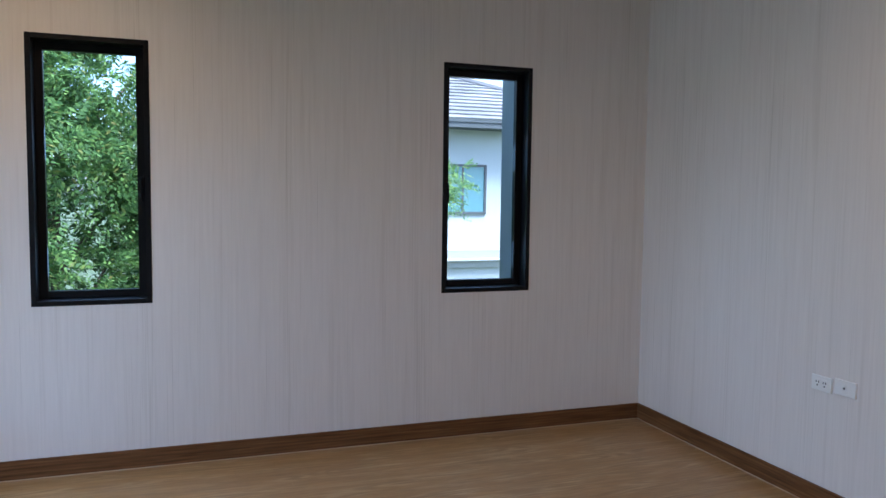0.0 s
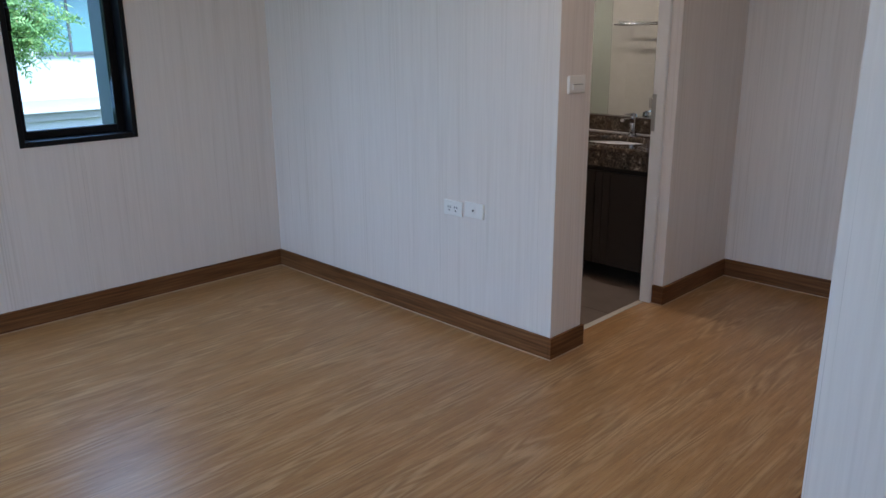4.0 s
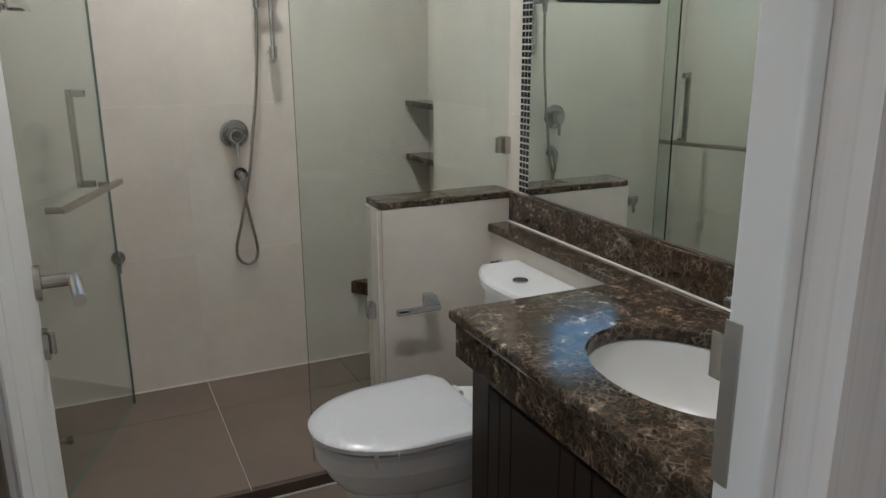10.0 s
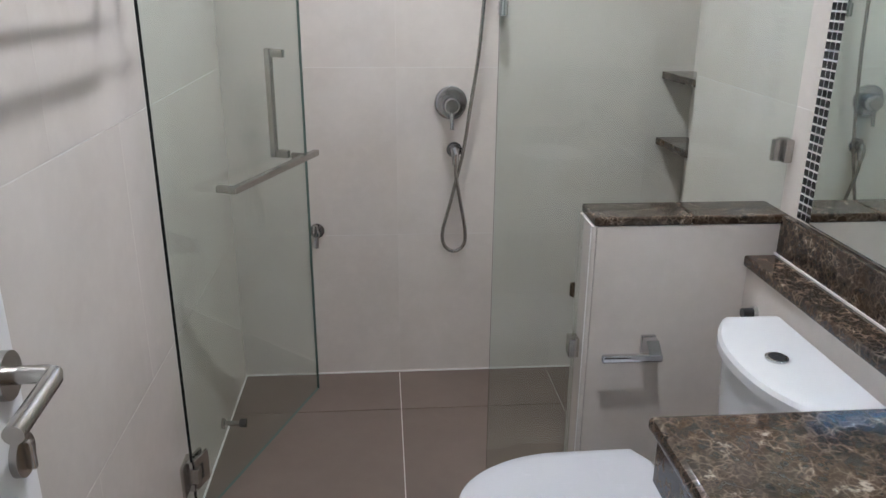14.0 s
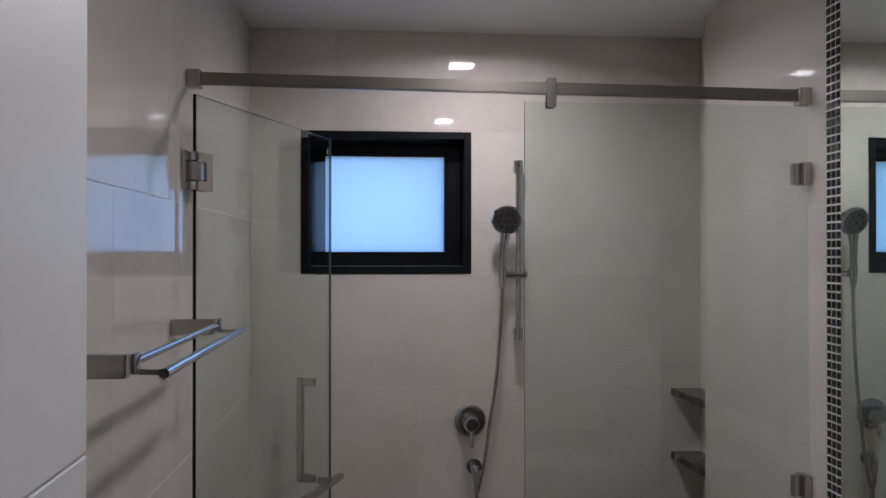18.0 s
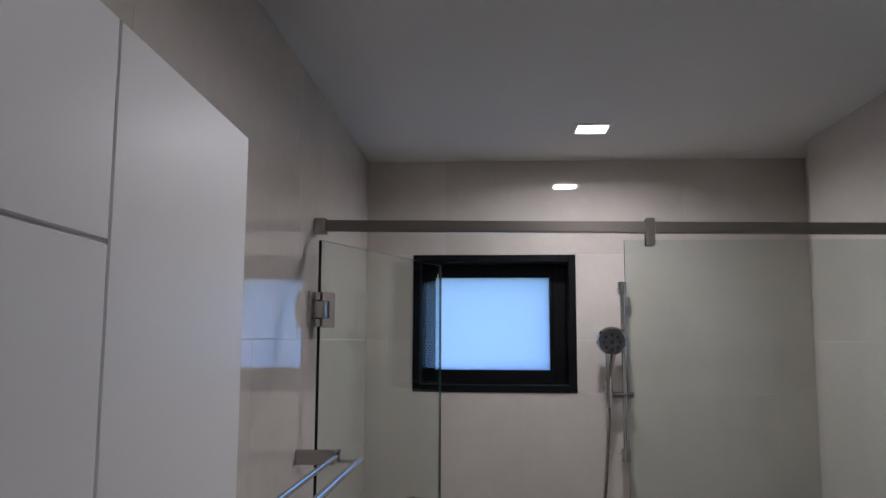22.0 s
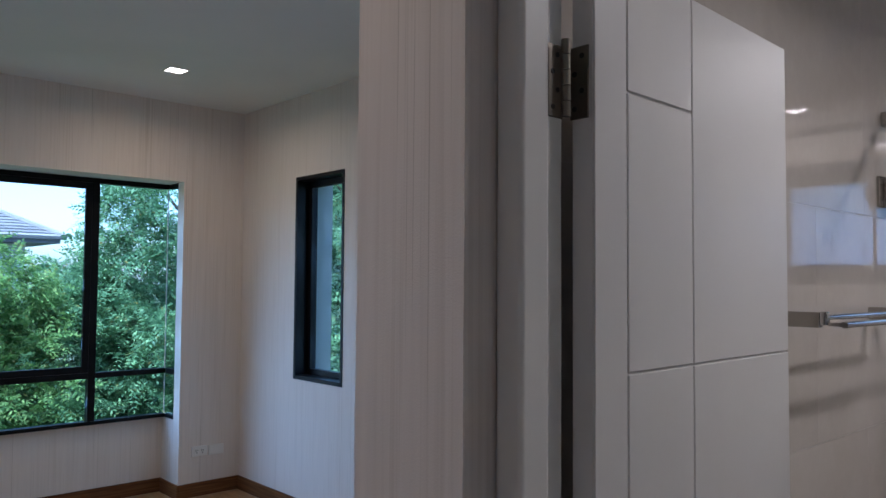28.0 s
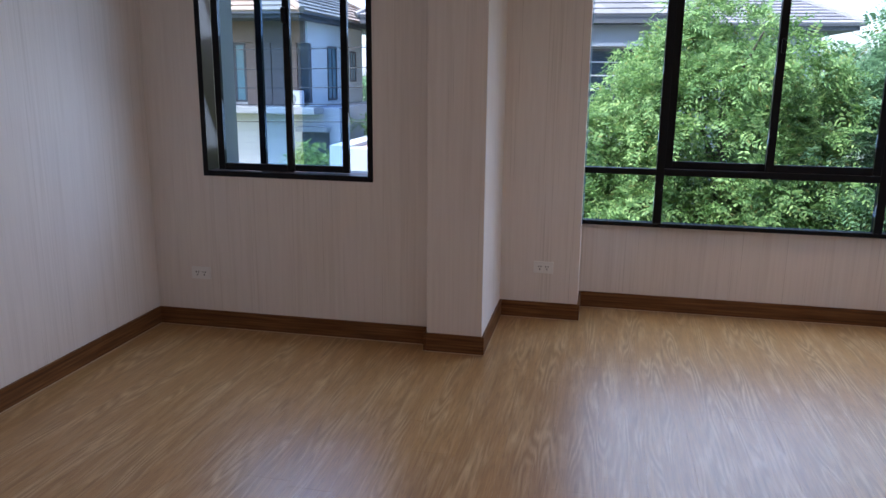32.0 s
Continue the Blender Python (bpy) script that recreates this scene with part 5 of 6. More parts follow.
hose = []
ctrl = [(4.010, TY1 - 0.062, 1.500), (4.006, TY1 - 0.058, 1.40), (3.992, TY1 - 0.05, 1.20), (3.968, TY1 - 0.04, 1.02), (3.945, TY1 - 0.034, 0.86), (3.903, TY1 - 0.03, 0.68), (3.877, TY1 - 0.028, 0.575), (3.885, TY1 - 0.027, 0.522), (3.918, TY1 - 0.027, 0.500), (3.952, TY1 - 0.028, 0.522), (3.958, TY1 - 0.030, 0.575), (3.940, TY1 - 0.036, 0.68), (3.922, TY1 - 0.046, 0.78), (3.920, TY1 - 0.046, 0.825)]
cv = [Vector(p) for p in ctrl]
for i in range(len(cv) - 1):
    p0, p1, p2, p3 = cv[max(i - 1, 0)], cv[i], cv[i + 1], cv[min(i + 2, len(cv) - 1)]
    for k in range(14):
        t = k / 14
        hose.append(0.5 * ((2 * p1) + (p2 - p0) * t + (2 * p0 - 5 * p1 + 4 * p2 - p3) * t * t + (3 * p1 - p0 - 3 * p2 + p3) * t ** 3))
hose.append(cv[-1])
part("hose", tube(bmesh.new(), hose, [0.0068 if k % 2 else 0.0060 for k in range(len(hose))], 10), STEEL, sr, "ribbed steel shower hose")

av = thing("angle_valve", "small chrome angle valve low on the shower wall", "valve", (3.432, TY1, 0.579))
part("rose", rod((3.432, TY1 - 0.0005, 0.579), (3.432, TY1 - 0.008, 0.579), 0.026, 28), CHROME, av)
part("body", tube(bmesh.new(), ((3.432, TY1 - 0.008, 0.579), (3.432, TY1 - 0.045, 0.579), (3.432, TY1 - 0.052, 0.579)), [0.013, 0.013, 0.010], 18), CHROME, av)
part("spout", rod((3.432, TY1 - 0.034, 0.579), (3.430, TY1 - 0.040, 0.526), 0.009, 14), CHROME, av)
part("knob", cube(3.424, 3.440, TY1 - 0.064, TY1 - 0.044, 0.585, 0.615, 0.004), CHROME, av)

# ---- outdoors ----
GZ = -3.2


def make_ground():
    m = material("ground_mix", rough=0.9)
    N = Nodes(m)
    f = noise_tex(N, N.coords(), 0.25, 5)
    N.base(N.ramp(f, [(0.42, (0.05, 0.085, 0.03)), (0.60, (0.10, 0.12, 0.07))]))
    return m


def make_leaf(name, a, b, c):
    m = material(name, b, 0.5)
    N = Nodes(m)
    rnd = N.add("NewGeometry").outputs["Random Per Island"]
    col = N.ramp(rnd, [(0.0, a), (0.5, b), (0.93, c), (1.0, (0.26, 0.22, 0.07))])
    big = noise_tex(N, N.coords(), 1.6, 3)
    N.base(N.mix(N.ramp(big, [(0.35, (0, 0, 0)), (0.7, (1, 1, 1))]), N.mix(1.0, col, (0.72, 0.80, 0.82), "MULTIPLY"), col))
    N.b.inputs["Specular IOR Level"].default_value = 0.18
    tr = N.t.nodes.new("ShaderNodeBsdfTranslucent")
    N.t.links.new(col, tr.inputs["Color"])
    mx = N.t.nodes.new("ShaderNodeMixShader")
    mx.inputs[0].default_value = 0.42
    N.t.links.new(N.b.outputs[0], mx.inputs[1])
    N.t.links.new(tr.outputs[0], mx.inputs[2])
    N.t.links.new(mx.outputs[0], N.t.nodes["Material Output"].inputs["Surface"])
    return m


GROUND = make_ground()
LEAF_LIGHT = make_leaf("leaf_light", (0.080, 0.185, 0.060), (0.16, 0.305, 0.10), (0.35, 0.51, 0.18))
LEAF_DARK = make_leaf("leaf_dark", (0.075, 0.18, 0.095), (0.15, 0.30, 0.15), (0.27, 0.46, 0.23))
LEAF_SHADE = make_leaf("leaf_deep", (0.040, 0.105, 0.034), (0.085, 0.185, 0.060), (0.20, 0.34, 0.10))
BARK = make_paint("bark", (0.10, 0.075, 0.055), 0.9, 0.3)
structure("ground", cube(-600, 600, -600, 600, GZ - 0.3, GZ), GROUND, "garden and street ground far below the windows", "ground")


def leaf_mesh(rng, clumps, per, spread, size):
    """Drooping fronds round given clump centres, each with two rows of narrow leaflets: an array of vertices."""
    pairs = 6
    per = max(2, round(per / (2 * pairs + 1)))
    n = len(clumps) * per
    c = np.repeat(np.array([q[0] for q in clumps]), per, axis=0)
    out = np.repeat(np.array([q[1] for q in clumps]), per, axis=0)
    p = c + rng.normal(0, 1, (n, 3)) * np.array(spread)
    d = rng.normal(0, 0.75, (n, 3)) + out * 1.0 + np.array((0, 0, -0.10))
    d /= np.linalg.norm(d, axis=1)[:, None]
    up = rng.normal(0, 0.30, (n, 3)) + np.array((0, 0, 0.8)) + out * 0.7
    w = np.cross(d, up)
    w /= np.linalg.norm(w, axis=1)[:, None]
    nn = np.cross(w, d)
    reach = size * 3.6 * rng.uniform(0.7, 1.3, (n, 1))
    quads = []
    for k in range(2 * pairs + 1):
        f = (k // 2 + 0.6) / pairs if k < 2 * pairs else 1.05
        side = 0.0 if k == 2 * pairs else (1.0 if k % 2 else -1.0)
        a = p + d * reach * f + np.array((0, 0, -1.0)) * reach * 0.34 * f * f
        q = d * (0.45 if side else 1.0) + w * side + nn * rng.normal(0.05, 0.22, (n, 1)) + np.array((0, 0, -0.25))
        q /= np.linalg.norm(q, axis=1)[:, None]
        s = np.cross(q, nn)
        s /= np.linalg.norm(s, axis=1)[:, None]
        ln = size * rng.uniform(0.75, 1.2, (n, 1)) * (1.08 - 0.35 * abs(f - 0.45))
        quads.append(np.stack((a, a + q * ln * 0.45 + s * ln * 0.20, a + q * ln - nn * ln * 0.10, a + q * ln * 0.45 - s * ln * 0.20), axis=1))
    return np.concatenate(quads, axis=0).reshape(-1, 3)


def fill_quads(me, v):
    n = len(v)
    me.vertices.add(n)
    me.vertices.foreach_set("co", v.astype(np.float32).ravel())
    me.loops.add(n)
    me.loops.foreach_set("vertex_index", np.arange(n, dtype=np.int32))
    me.polygons.add(n // 4)
    me.polygons.foreach_set("loop_start", np.arange(0, n, 4, dtype=np.int32))
    me.update(calc_edges=True)


def tree(x, y, top, r, height, mat, label, seed, clumps=520, per=42, size=0.062):
    rng = np.random.default_rng(seed)
    ob = thing("tree", label, "tree", (x, y, GZ), group="trees outside the windows")
    bm = bmesh.new()
    cz = top - height / 2
    tube(bm, ((x, y, GZ - 0.05), (x + 0.05, y, GZ + 1.0), (x, y + 0.06, cz - height * 0.2), (x + 0.04, y, cz + height * 0.2)), [0.13, 0.10, 0.075, 0.03], 10)
    for k in range(9):
        a = k * 2.4
        z0 = cz - height * 0.35 + k * height * 0.07
        tube(bm, ((x, y, z0), (x + math.cos(a) * r * 0.35, y + math.sin(a) * r * 0.35, z0 + height * 0.12), (x + math.cos(a) * r * 0.55, y + math.sin(a) * r * 0.55, z0 + height * 0.2)), [0.03, 0.02, 0.008], 7)
    part("trunk", bm, BARK, ob, "thin brown branching trunk")
    tufts = []
    for _ in range(max(14, clumps // 9)):
        q = rng.normal(0, 1, 3)
        q /= np.linalg.norm(q)
        k = rng.uniform(0.62, 1.02)
        tufts.append((np.array((x, y, cz)) + q * k * np.array((r, r, height / 2)), rng.uniform(0.17, 0.34) * (0.6 + 0.3 * r)))
    cl = []
    for c, s in tufts:
        for _ in range(9):
            q = rng.normal(0, 1, 3) + np.array((0, 0, 0.45))
            q /= np.linalg.norm(q)
            cl.append((c + q * s * rng.uniform(0.75, 1.05) * np.array((1.15, 1.15, 0.8)), q))
    v = leaf_mesh(rng, cl, round(per * 2.1), (0.085, 0.085, 0.05), size)
    v = v - np.array((x, y, GZ))
    me = bpy.data.meshes.new("crown")
    fill_quads(me, v)
    me.materials.append(mat)
    cr = new("crown", me)
    cr.parent = ob
    tagged(cr, "crown of many small green leaves")
    return ob


BRIGHT = "bushy tree with bright yellow-green leaves outside the bay window"
DEEP = "tall leafy tree with deep green foliage beside the house"
tree(-6.2, 2.95, 2.22, 1.30, 3.6, LEAF_LIGHT, BRIGHT, 1, 1500, 44)
tree(-5.9, 1.45, 1.0, 1.1, 2.7, LEAF_LIGHT, BRIGHT, 2, 800, 42)
tree(-6.8, 4.35, 2.0, 1.4, 3.6, LEAF_DARK, DEEP, 3, 1250, 42)
tree(-6.3, 6.35, 4.2, 1.75, 6.2, LEAF_DARK, DEEP, 4, 1400, 42, 0.07)
tree(-3.9, 7.6, 4.0, 1.6, 5.6, LEAF_DARK, DEEP, 5, 1300, 42, 0.07)
tree(-1.1, 8.7, 3.35, 1.75, 5.6, LEAF_SHADE, DEEP, 6, 1500, 44, 0.07)
tree(0.9, 9.6, 3.0, 1.2, 4.6, LEAF_SHADE, DEEP, 7, 900, 40, 0.07)
tree(3.30, 10.4, 1.80, 0.66, 0.6, LEAF_LIGHT, "small bright green tree near the white neighbouring house", 8, 170, 36)
tree(-13.0, -4.6, -0.15, 0.7, 1.8, LEAF_LIGHT, "low green shrub in the neighbouring garden", 9, 200, 36)
tree(-11.5, -4.6, -0.6, 0.9, 1.6, LEAF_LIGHT, "low green shrub in the neighbouring garden", 10, 200, 36)


def make_roof(name, a, b):
    m = material(name, a, 0.7)
    N = Nodes(m)
    rnd = N.add("NewGeometry").outputs["Random Per Island"]
    c = N.ramp(rnd, [(0, a), (1, b)])
    f = noise_tex(N, N.coords(), 3, 5)
    N.base(N.mix(N.ramp(f, [(0.3, (0, 0, 0)), (0.8, (0.35, 0.35, 0.35))]), c, (0.05, 0.05, 0.05)))
    return m


ROOF_GREY = make_roof("grey_roof_tile", (0.17, 0.155, 0.155), (0.27, 0.25, 0.25))
ROOF_BROWN = make_roof("brown_roof_tile", (0.24, 0.16, 0.11), (0.36, 0.25, 0.18))
WHITE_RENDER = make_paint("white_render", (0.45, 0.46, 0.46), 0.8, 0.4)
CREAM_RENDER = make_paint("cream_render", (0.80, 0.76, 0.69), 0.8, 0.4)
BLUE_RENDER = make_paint("blue_grey_render", (0.37, 0.40, 0.43), 0.8, 0.4)
GREY_RENDER = make_paint("pale_grey_render", (0.33, 0.325, 0.31), 0.8, 0.4)
BROWN_BOARD = make_paint("brown_boards", (0.20, 0.132, 0.105), 0.6, 0.3)
FASCIA = make_paint("dark_fascia", (0.075, 0.08, 0.085), 0.6)
DARK_GLASS = material("dark_far_glass", (0.03, 0.05, 0.065), 0.06)
TEAL_GLASS = material("teal_far_glass", (0.10, 0.24, 0.27), 0.08)
PALE_BRICK = make_paint("pale_stone", (0.64, 0.60, 0.54), 0.8, 0.5)
AC_WHITE = make_paint("ac_white", (0.70, 0.70, 0.69), 0.5)


def hip_roof(parent, x0, x1, y0, y1, ze, zr, along, mat, course=0.26, tile=0.95, hip=0.0):
    """Hipped roof laid in overlapping courses of tiles; along: the ridge's axis."""
    hip = hip or min(x1 - x0, y1 - y0) / 2
    if along == "y":
        r0, r1 = Vector(((x0 + x1) / 2, y0 + hip, zr)), Vector(((x0 + x1) / 2, y1 - hip, zr))
    else:
        r0, r1 = Vector((x0 + hip, (y0 + y1) / 2, zr)), Vector((x1 - hip, (y0 + y1) / 2, zr))
    A, B, C, D = Vector((x0, y0, ze)), Vector((x1, y0, ze)), Vector((x1, y1, ze)), Vector((x0, y1, ze))
    if along == "y":
        slopes = ((A, B, r0, r0), (B, C, r0, r1), (C, D, r1, r1), (D, A, r1, r0))
    else:
        slopes = ((A, B, r0, r1), (B, C, r1, r1), (C, D, r1, r0), (D, A, r0, r0))
    roof = part("roof", loft(bmesh.new(), [[A, B, C, D], [A + Vector((0, 0, -0.04)), B + Vector((0, 0, -0.04)), C + Vector((0, 0, -0.04)), D + Vector((0, 0, -0.04))]]), FASCIA, parent)
    for e0, e1, t1, t0 in ((s[0], s[1], s[3], s[2]) for s in slopes):
        vs, fs = [], []
        nc = max(3, round(((t0 + t1) / 2 - (e0 + e1) / 2).length / course))
        nrm = (e1 - e0).cross(t0 - e0).normalized()
        if nrm.z < 0:
            nrm = -nrm
        for k in range(nc):
            f0, f1 = k / nc, (k + 1.12) / nc
            a, b = e0.lerp(t0, f0), e1.lerp(t1, f0)
            c, d = e1.lerp(t1, min(f1, 1)), e0.lerp(t0, min(f1, 1))
            m = max(1, round((b - a).length / tile))
            for i in range(m):
                u, w = (i + 0.004) / m, (i + 0.996) / m
                p = [a.lerp(b, u) + nrm * 0.045, a.lerp(b, w) + nrm * 0.045, d.lerp(c, w) + nrm * 0.012, d.lerp(c, u) + nrm * 0.012, a.lerp(b, u) - nrm * 0.005, a.lerp(b, w) - nrm * 0.005]
                s = len(vs)
                vs += p
                fs += [(s, s + 1, s + 2, s + 3), (s + 4, s + 5, s + 1, s)]
        me = bpy.data.meshes.new("roof_tiles")
        me.from_pydata([tuple(v - root_of(parent).location) for v in vs], [], fs)
        me.materials.append(mat)
        ob = new("roof_tiles", me)
        ob.parent = roof
        ob["kind"] = "stuff"
    rb = bmesh.new()
    tube(rb, (r0 + Vector((0, 0, 0.03)), r1 + Vector((0, 0, 0.03))), 0.09, 8)
    for p, q in ((A, r0), (B, r0 if along == "y" else r1), (C, r1), (D, r1 if along == "y" else r0)):
        tube(rb, (p + Vector((0, 0, 0.03)), q + Vector((0, 0, 0.03))), 0.08, 8)
    part("ridge_tiles", rb, mat, roof)
    return roof


def far_window(parent, axis, face, u0, u1, z0, z1, glass, out, frame_mat=FASCIA, bars=1):
    w = Wall(axis, face, out)
    win_ = part("window", w.ring(u0, u1, z0, z1, 0.05, -0.02, 0.06, 0.0), frame_mat, parent)
    part("pane", w.one(u0 + 0.05, u1 - 0.05, 0.0, 0.02, z0 + 0.05, z1 - 0.05), glass, win_)
    for k in range(bars):
        u = u0 + (u1 - u0) * (k + 1) / (bars + 1)
        part("bar", w.one(u - 0.02, u + 0.02, -0.015, 0.0, z0 + 0.05, z1 - 0.05), frame_mat, win_)
    return win_


# house beyond the bay window
hs = thing("house", "two-storey blue-grey house with hipped grey tile roofs", "house", (-19, 0, GZ))
part("wall", cube(-21, -16.6, -3.62, 2.9, GZ, 2.74), BLUE_RENDER, hs)
part("corner_column", cube(-16.95, -16.5, -3.88, -3.62, 0.30, 2.62), BROWN_BOARD, hs)
part("soffit_band", cube(-16.6, -16.4, -3.95, -0.9, 2.12, 2.62), FASCIA, hs)
part("ledge", cube(-16.6, -16.1, -4.2, -1.0, 0.10, 0.30), GREY_RENDER, hs)
far_window(hs, "x", -16.58, -3.3, -1.4, 0.45, 2.1, TEAL_GLASS, -1, BROWN_BOARD, bars=2)
part("wall", cube(-24, -17.6, -3.0, 6.7, GZ, 2.62), BLUE_RENDER, hs)
part("fascia", cube(-21.75, -15.92, -4.5, 3.62, 2.60, 2.76), FASCIA, hs)
hip_roof(hs, -21.8, -15.9, -4.6, 3.7, 2.78, 4.62, "y", ROOF_GREY)
part("fascia", cube(-24.5, -16.95, -3.4, 7.35, 2.48, 2.62), FASCIA, hs)
hip_roof(hs, -24.6, -16.9, -3.4, 7.45, 2.62, 4.06, "y", ROOF_GREY, hip=2.3)
part("ledge", cube(-16.6, -16.2, -1.2, 2.95, 2.08, 2.16), WHITE_RENDER, hs)
far_window(hs, "x", -16.58, -0.8, 2.70, 0.6, 2.02, DARK_GLASS, -1, bars=3)
for k in range(4):
    part("guard_rail", rod((-16.50, -0.9, 0.75 + 0.32 * k), (-16.50, 2.8, 0.75 + 0.32 * k), 0.018, 8), WHITE_RENDER, hs)

# house to the north-east
hs = thing("house", "white rendered house with grey hipped tile roof", "house", (7, 17, GZ))
part("wall", cube(1.5, 8.4, 14.0, 20, GZ, 2.76), WHITE_RENDER, hs)
part("fascia", cube(0.8, 8.95, 13.42, 20.6, 2.72, 2.86), FASCIA, hs)
hip_roof(hs, 0.75, 9.0, 13.40, 20.65, 2.86, 4.35, "x", ROOF_GREY)
far_window(hs, "y", 13.98, 4.95, 5.95, 1.07, 2.05, TEAL_GLASS, 1)
part("plinth_band", cube(1.5, 8.4, 13.9, 13.998, 0.02, 0.36), GREY_RENDER, hs)
part("plinth_lip", cube(1.45, 8.4, 13.8, 13.899, 0.16, 0.20), WHITE_RENDER, hs)

# house to the south-west
hs = thing("house", "cream and brown house with brown roof across the street", "house", (-17, -6, GZ))
part("wall", cube(-18.15, -14.0, -9.5, -5.2, GZ, 2.62), PALE_BRICK, hs)
for k in range(14):
    part("siding_course", cube(-14.0, -13.985, -9.5, -4.78, -1.60 + 0.15 * k, -1.465 + 0.15 * k), PALE_BRICK, hs)
part("north_wall", cube(-18.15, -14.06, -5.2, -5.17, 0.60, 2.62), CREAM_RENDER, hs)
part("lower_wall", cube(-19, -14.0, -5.17, -4.40, GZ, 0.60), WHITE_RENDER, hs)
part("fascia", cube(-20.6, -12.8, -10.2, -4.85, 2.54, 2.66), FASCIA, hs)
hip_roof(hs, -20.7, -12.7, -10.3, -4.75, 2.66, 4.1, "x", ROOF_BROWN)
part("soffit_band", cube(-14.0, -13.9, -9.5, -5.2, 2.06, 2.54), BROWN_BOARD, hs)
for k in range(12):
    y = -8.9 + k * 0.32
    if k in (2, 6, 11):
        far_window(hs, "x", -13.98, y, y + 0.30, 0.70, 2.05, TEAL_GLASS if k == 6 else DARK_GLASS, -1, bars=0)
    else:
        part("board", cube(-14.0, -13.93, y, y + 0.30, 0.62, 2.06), BROWN_BOARD, hs)
part("balcony_ledge", cube(-14.0, -13.4, -9.5, -4.80, 0.46, 0.62, 0.02), GREY_RENDER, hs)
far_window(hs, "y", -5.168, -15.98, -15.32, 0.71, 2.03, TEAL_GLASS, -1, bars=1)
far_window(hs, "y", -5.168, -17.55, -17.05, 1.15, 1.95, TEAL_GLASS, -1, bars=1)
part("carport_beam", cube(-13.984, -13.7, -5.40, -4.62, 0.05, 0.16, 0.01), GREY_RENDER, hs)
# thin dark sheet on the wall stands in for the shade inside the carport
part("carport_opening", cube(-13.984, -13.97, -5.34, -4.66, -2.6, 0.05), FASCIA, hs)
ac = thing("air_conditioner", "white outdoor air conditioner unit on a ledge", "air conditioner", (-13.7, -5.39, 0.62))
part("casing", cube(-13.84, -13.58, -5.58, -5.20, 0.62, 0.99, 0.02), AC_WHITE, ac)
part("grille", tube(bmesh.new(), ((-13.5795, -5.42, 0.80), (-13.5700, -5.42, 0.80)), 0.13, 24), GREY_RENDER, ac)
cp = thing("terrace_roof", "low flat terracotta terrace with white kerb in the next plot", "terrace", (-13.7, -1.8, GZ))
part("slab", cube(-15.8, -11.8, -3.35, 0.2, GZ, -0.10), make_paint("terracotta_sheet", (0.46, 0.27, 0.21), 0.7), cp)
part("kerb", cube(-15.8, -11.5, -3.75, -3.352, GZ, -0.02), WHITE_RENDER, cp)
part("kerb", cube(-11.798, -11.4, -3.352, 0.2, GZ, -0.06), WHITE_RENDER, cp)
fh = thing("house", "distant white building with flat terraces behind the gardens", "house", (-32, -9, GZ))
part("wall", cube(-36, -30, -14, -5.0, GZ, 1.35), WHITE_RENDER, fh)
part("floor_band", cube(-30.0, -29.6, -14, -5.0, 1.30, 1.62), GREY_RENDER, fh)
part("upper_wall", cube(-36, -31, -14, -6.0, 1.352, 2.6), WHITE_RENDER, fh)
part("canopy", cube(-29.6, -26.5, -12.5, -6.6, 0.20, 0.32), PALE_BRICK, fh)
for y in (-12.3, -6.8):
    part("post", cube(-26.8, -26.6, y, y + 0.15, GZ, 0.20), GREY_RENDER, fh)
for k in range(4):
    far_window(fh, "x", -29.98, -13.2 + 2.0 * k, -12.0 + 2.0 * k, -0.6, 0.9, DARK_GLASS, -1)
tree(-24.0, -6.0, 1.75, 1.3, 3.4, LEAF_DARK, "leafy green tree between the neighbouring houses", 11, 260, 24, 0.11)
tree(-14.7, -3.80, 0.42, 0.45, 1.4, LEAF_LIGHT, "low green shrub in the neighbouring garden", 12, 160, 30)
pl = thing("power_pole", "concrete street pole carrying thin dark overhead cables", "pole", (-9.5, -14, GZ))
for y in (-14.0, 0.6):
    part("pole", tube(bmesh.new(), ((-9.5, y, GZ - 0.1), (-9.5, y, 3.4)), [0.14, 0.10], 12), GREY_RENDER, pl)
for k, z in enumerate((1.95, 1.62, 1.30, 1.02, 0.72)):
    part("cable", tube(bmesh.new(), [(-9.5, -14 + i * 0.9125, z - 0.18 * (1 - ((i - 8) / 8) ** 2)) for i in range(17)], 0.007, 6), RUBBER, pl)
structure("outer_fin", cube(2.175, 2.42, 4.501, 4.66, GZ, 2.9), OUTSIDE, "grey rendered outer pier beside the narrow window", "pier")

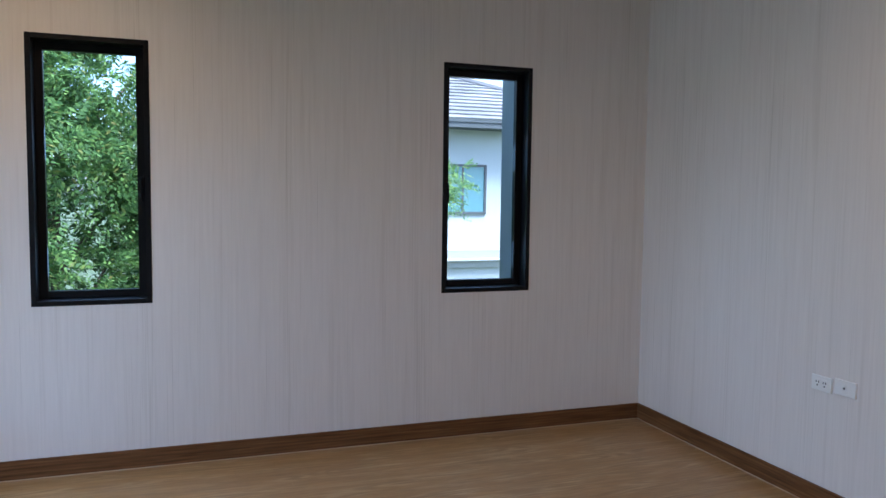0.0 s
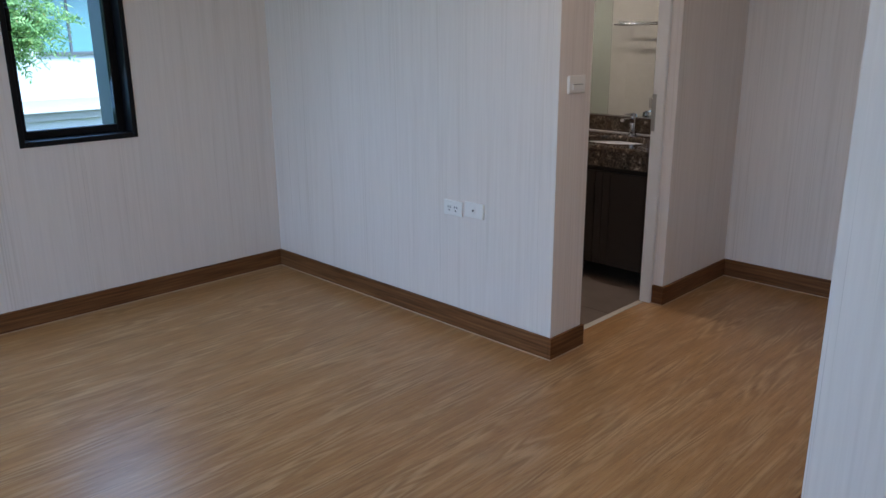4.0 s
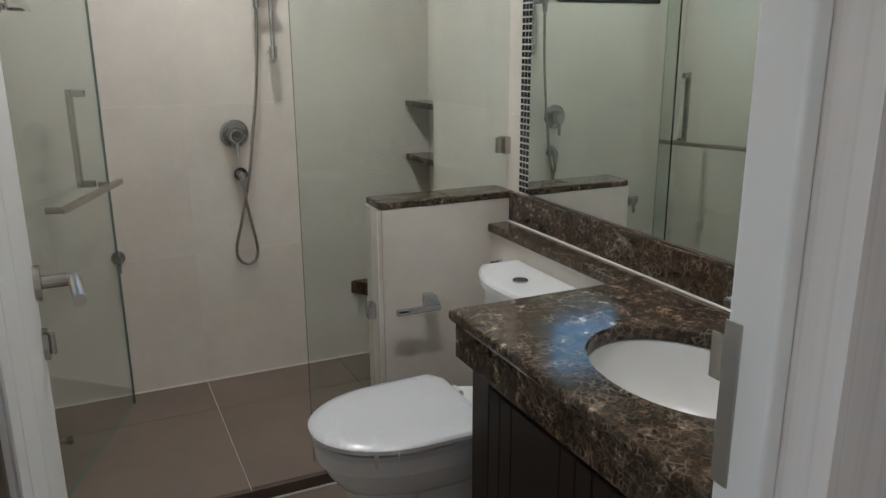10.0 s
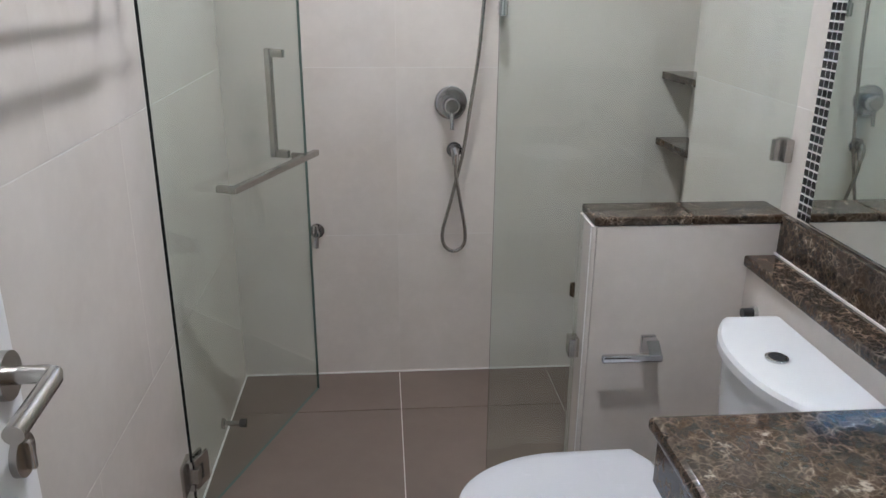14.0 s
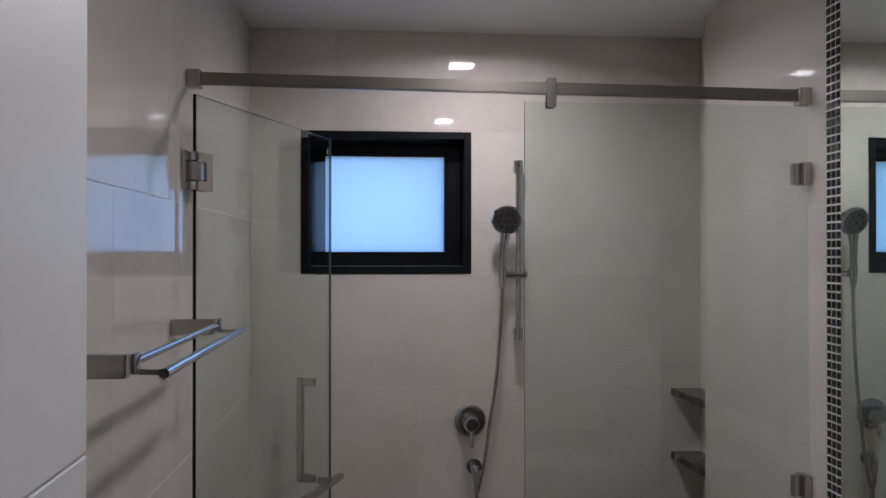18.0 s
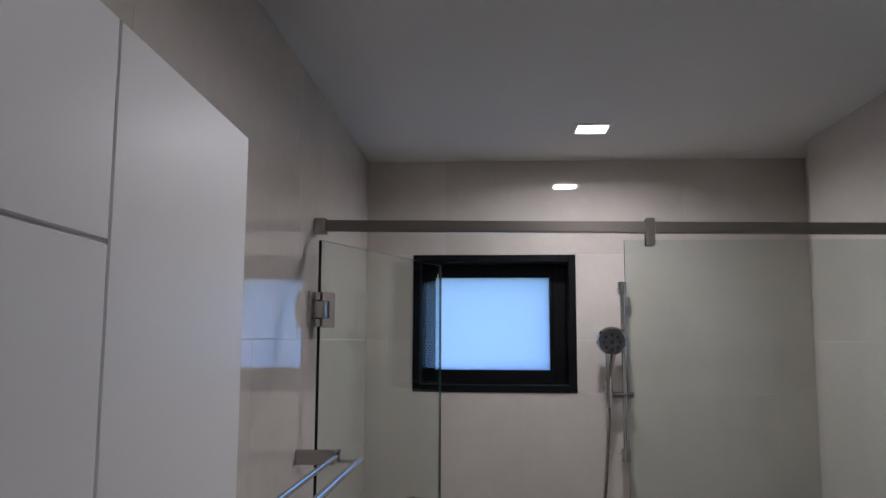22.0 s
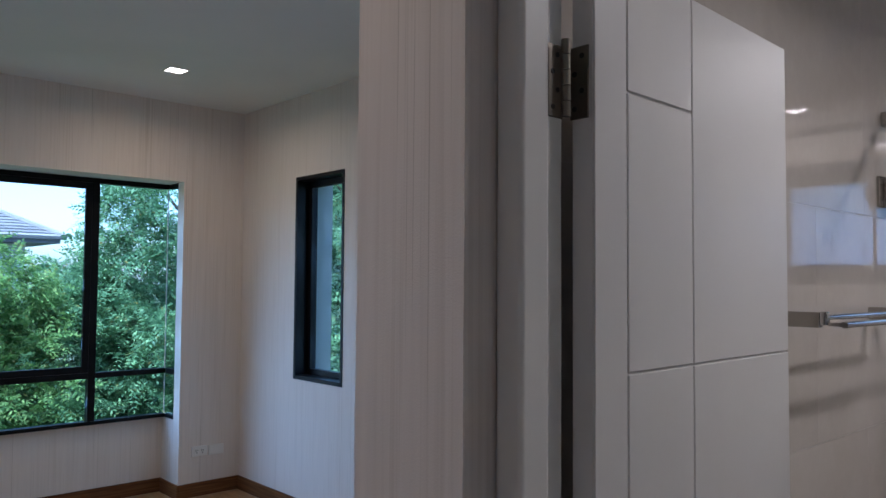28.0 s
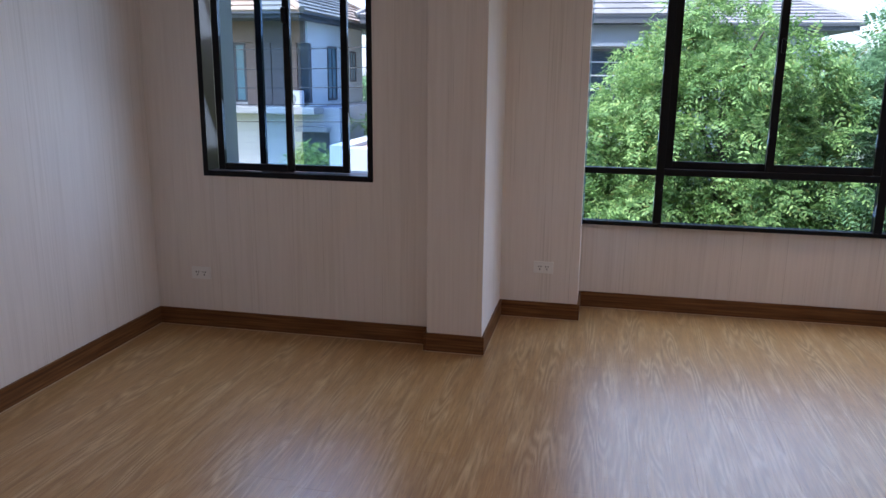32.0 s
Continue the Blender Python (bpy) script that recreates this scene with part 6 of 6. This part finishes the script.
# ---- bedroom floor: subfloor and planks ----
fl = bmesh.new()
box(fl, -1.16, 2.70, -1.09, 0.7195, -0.16, -0.0045)
box(fl, -1.44, 3.128, 0.72, 4.30, -0.16, -0.0045)
box(fl, -1.70, -1.4405, 1.50, 3.78, -0.16, -0.0045)
box(fl, 3.1285, 4.82, 0.72, 2.2, -0.16, -0.0045)
floor = structure("floor", fl, GAP, "bedroom floor of oak-look vinyl planks", "floor")
PW, PL = 0.182, 1.22
rng = random.Random(4)
shared = {}


def plank(x0, x1, y0, y1):
    key = (round(x1 - x0, 3), round(y1 - y0, 3))
    if key not in shared:
        g = 0.0001
        l, w = key[0] / 2 - g, key[1] / 2 - g
        bm = bmesh.new()
        loft(bm, [[(-l, -w, -0.004), (l, -w, -0.004), (l, w, -0.004), (-l, w, -0.004)], [(-l, -w, -0.0003), (l, -w, -0.0003), (l, w, -0.0003), (-l, w, -0.0003)], [(-l + 0.0003, -w + 0.0003, 0), (l - 0.0003, -w + 0.0003, 0), (l - 0.0003, w - 0.0003, 0), (-l + 0.0003, w - 0.0003, 0)]])
        bmesh.ops.recalc_face_normals(bm, faces=bm.faces)
        me = bpy.data.meshes.new("plank")
        bm.to_mesh(me)
        bm.free()
        me.materials.append(OAK)
        shared[key] = me
    ob = new("plank", shared[key])
    ob.location = ((x0 + x1) / 2, (y0 + y1) / 2, 0)
    ob.parent = floor


y = -0.86
while y < 4.20:
    y1 = min(y + PW, 4.20)
    lo = -0.738 if y1 < 1.08 else (-1.655 if y1 > 1.545 and y < 3.735 else -1.35)
    hi = 2.56 if y1 < 0.80 else (4.70 if y < 2.04 else 3.0)
    x = lo - rng.uniform(0.05, 1.15)
    while x < hi:
        a, b = max(x, lo), min(x + PL, hi)
        if b - a > 0.03:
            plank(a, b, y, y1)
        x += PL
    y = y1
for a, b, c, d in ((3.0, 4.1, 2.052, 2.095), (4.1, 4.70, 2.052, 2.095), (3.2265, 3.9765, 2.0953, 2.186)):
    plank(a, b, c, d)
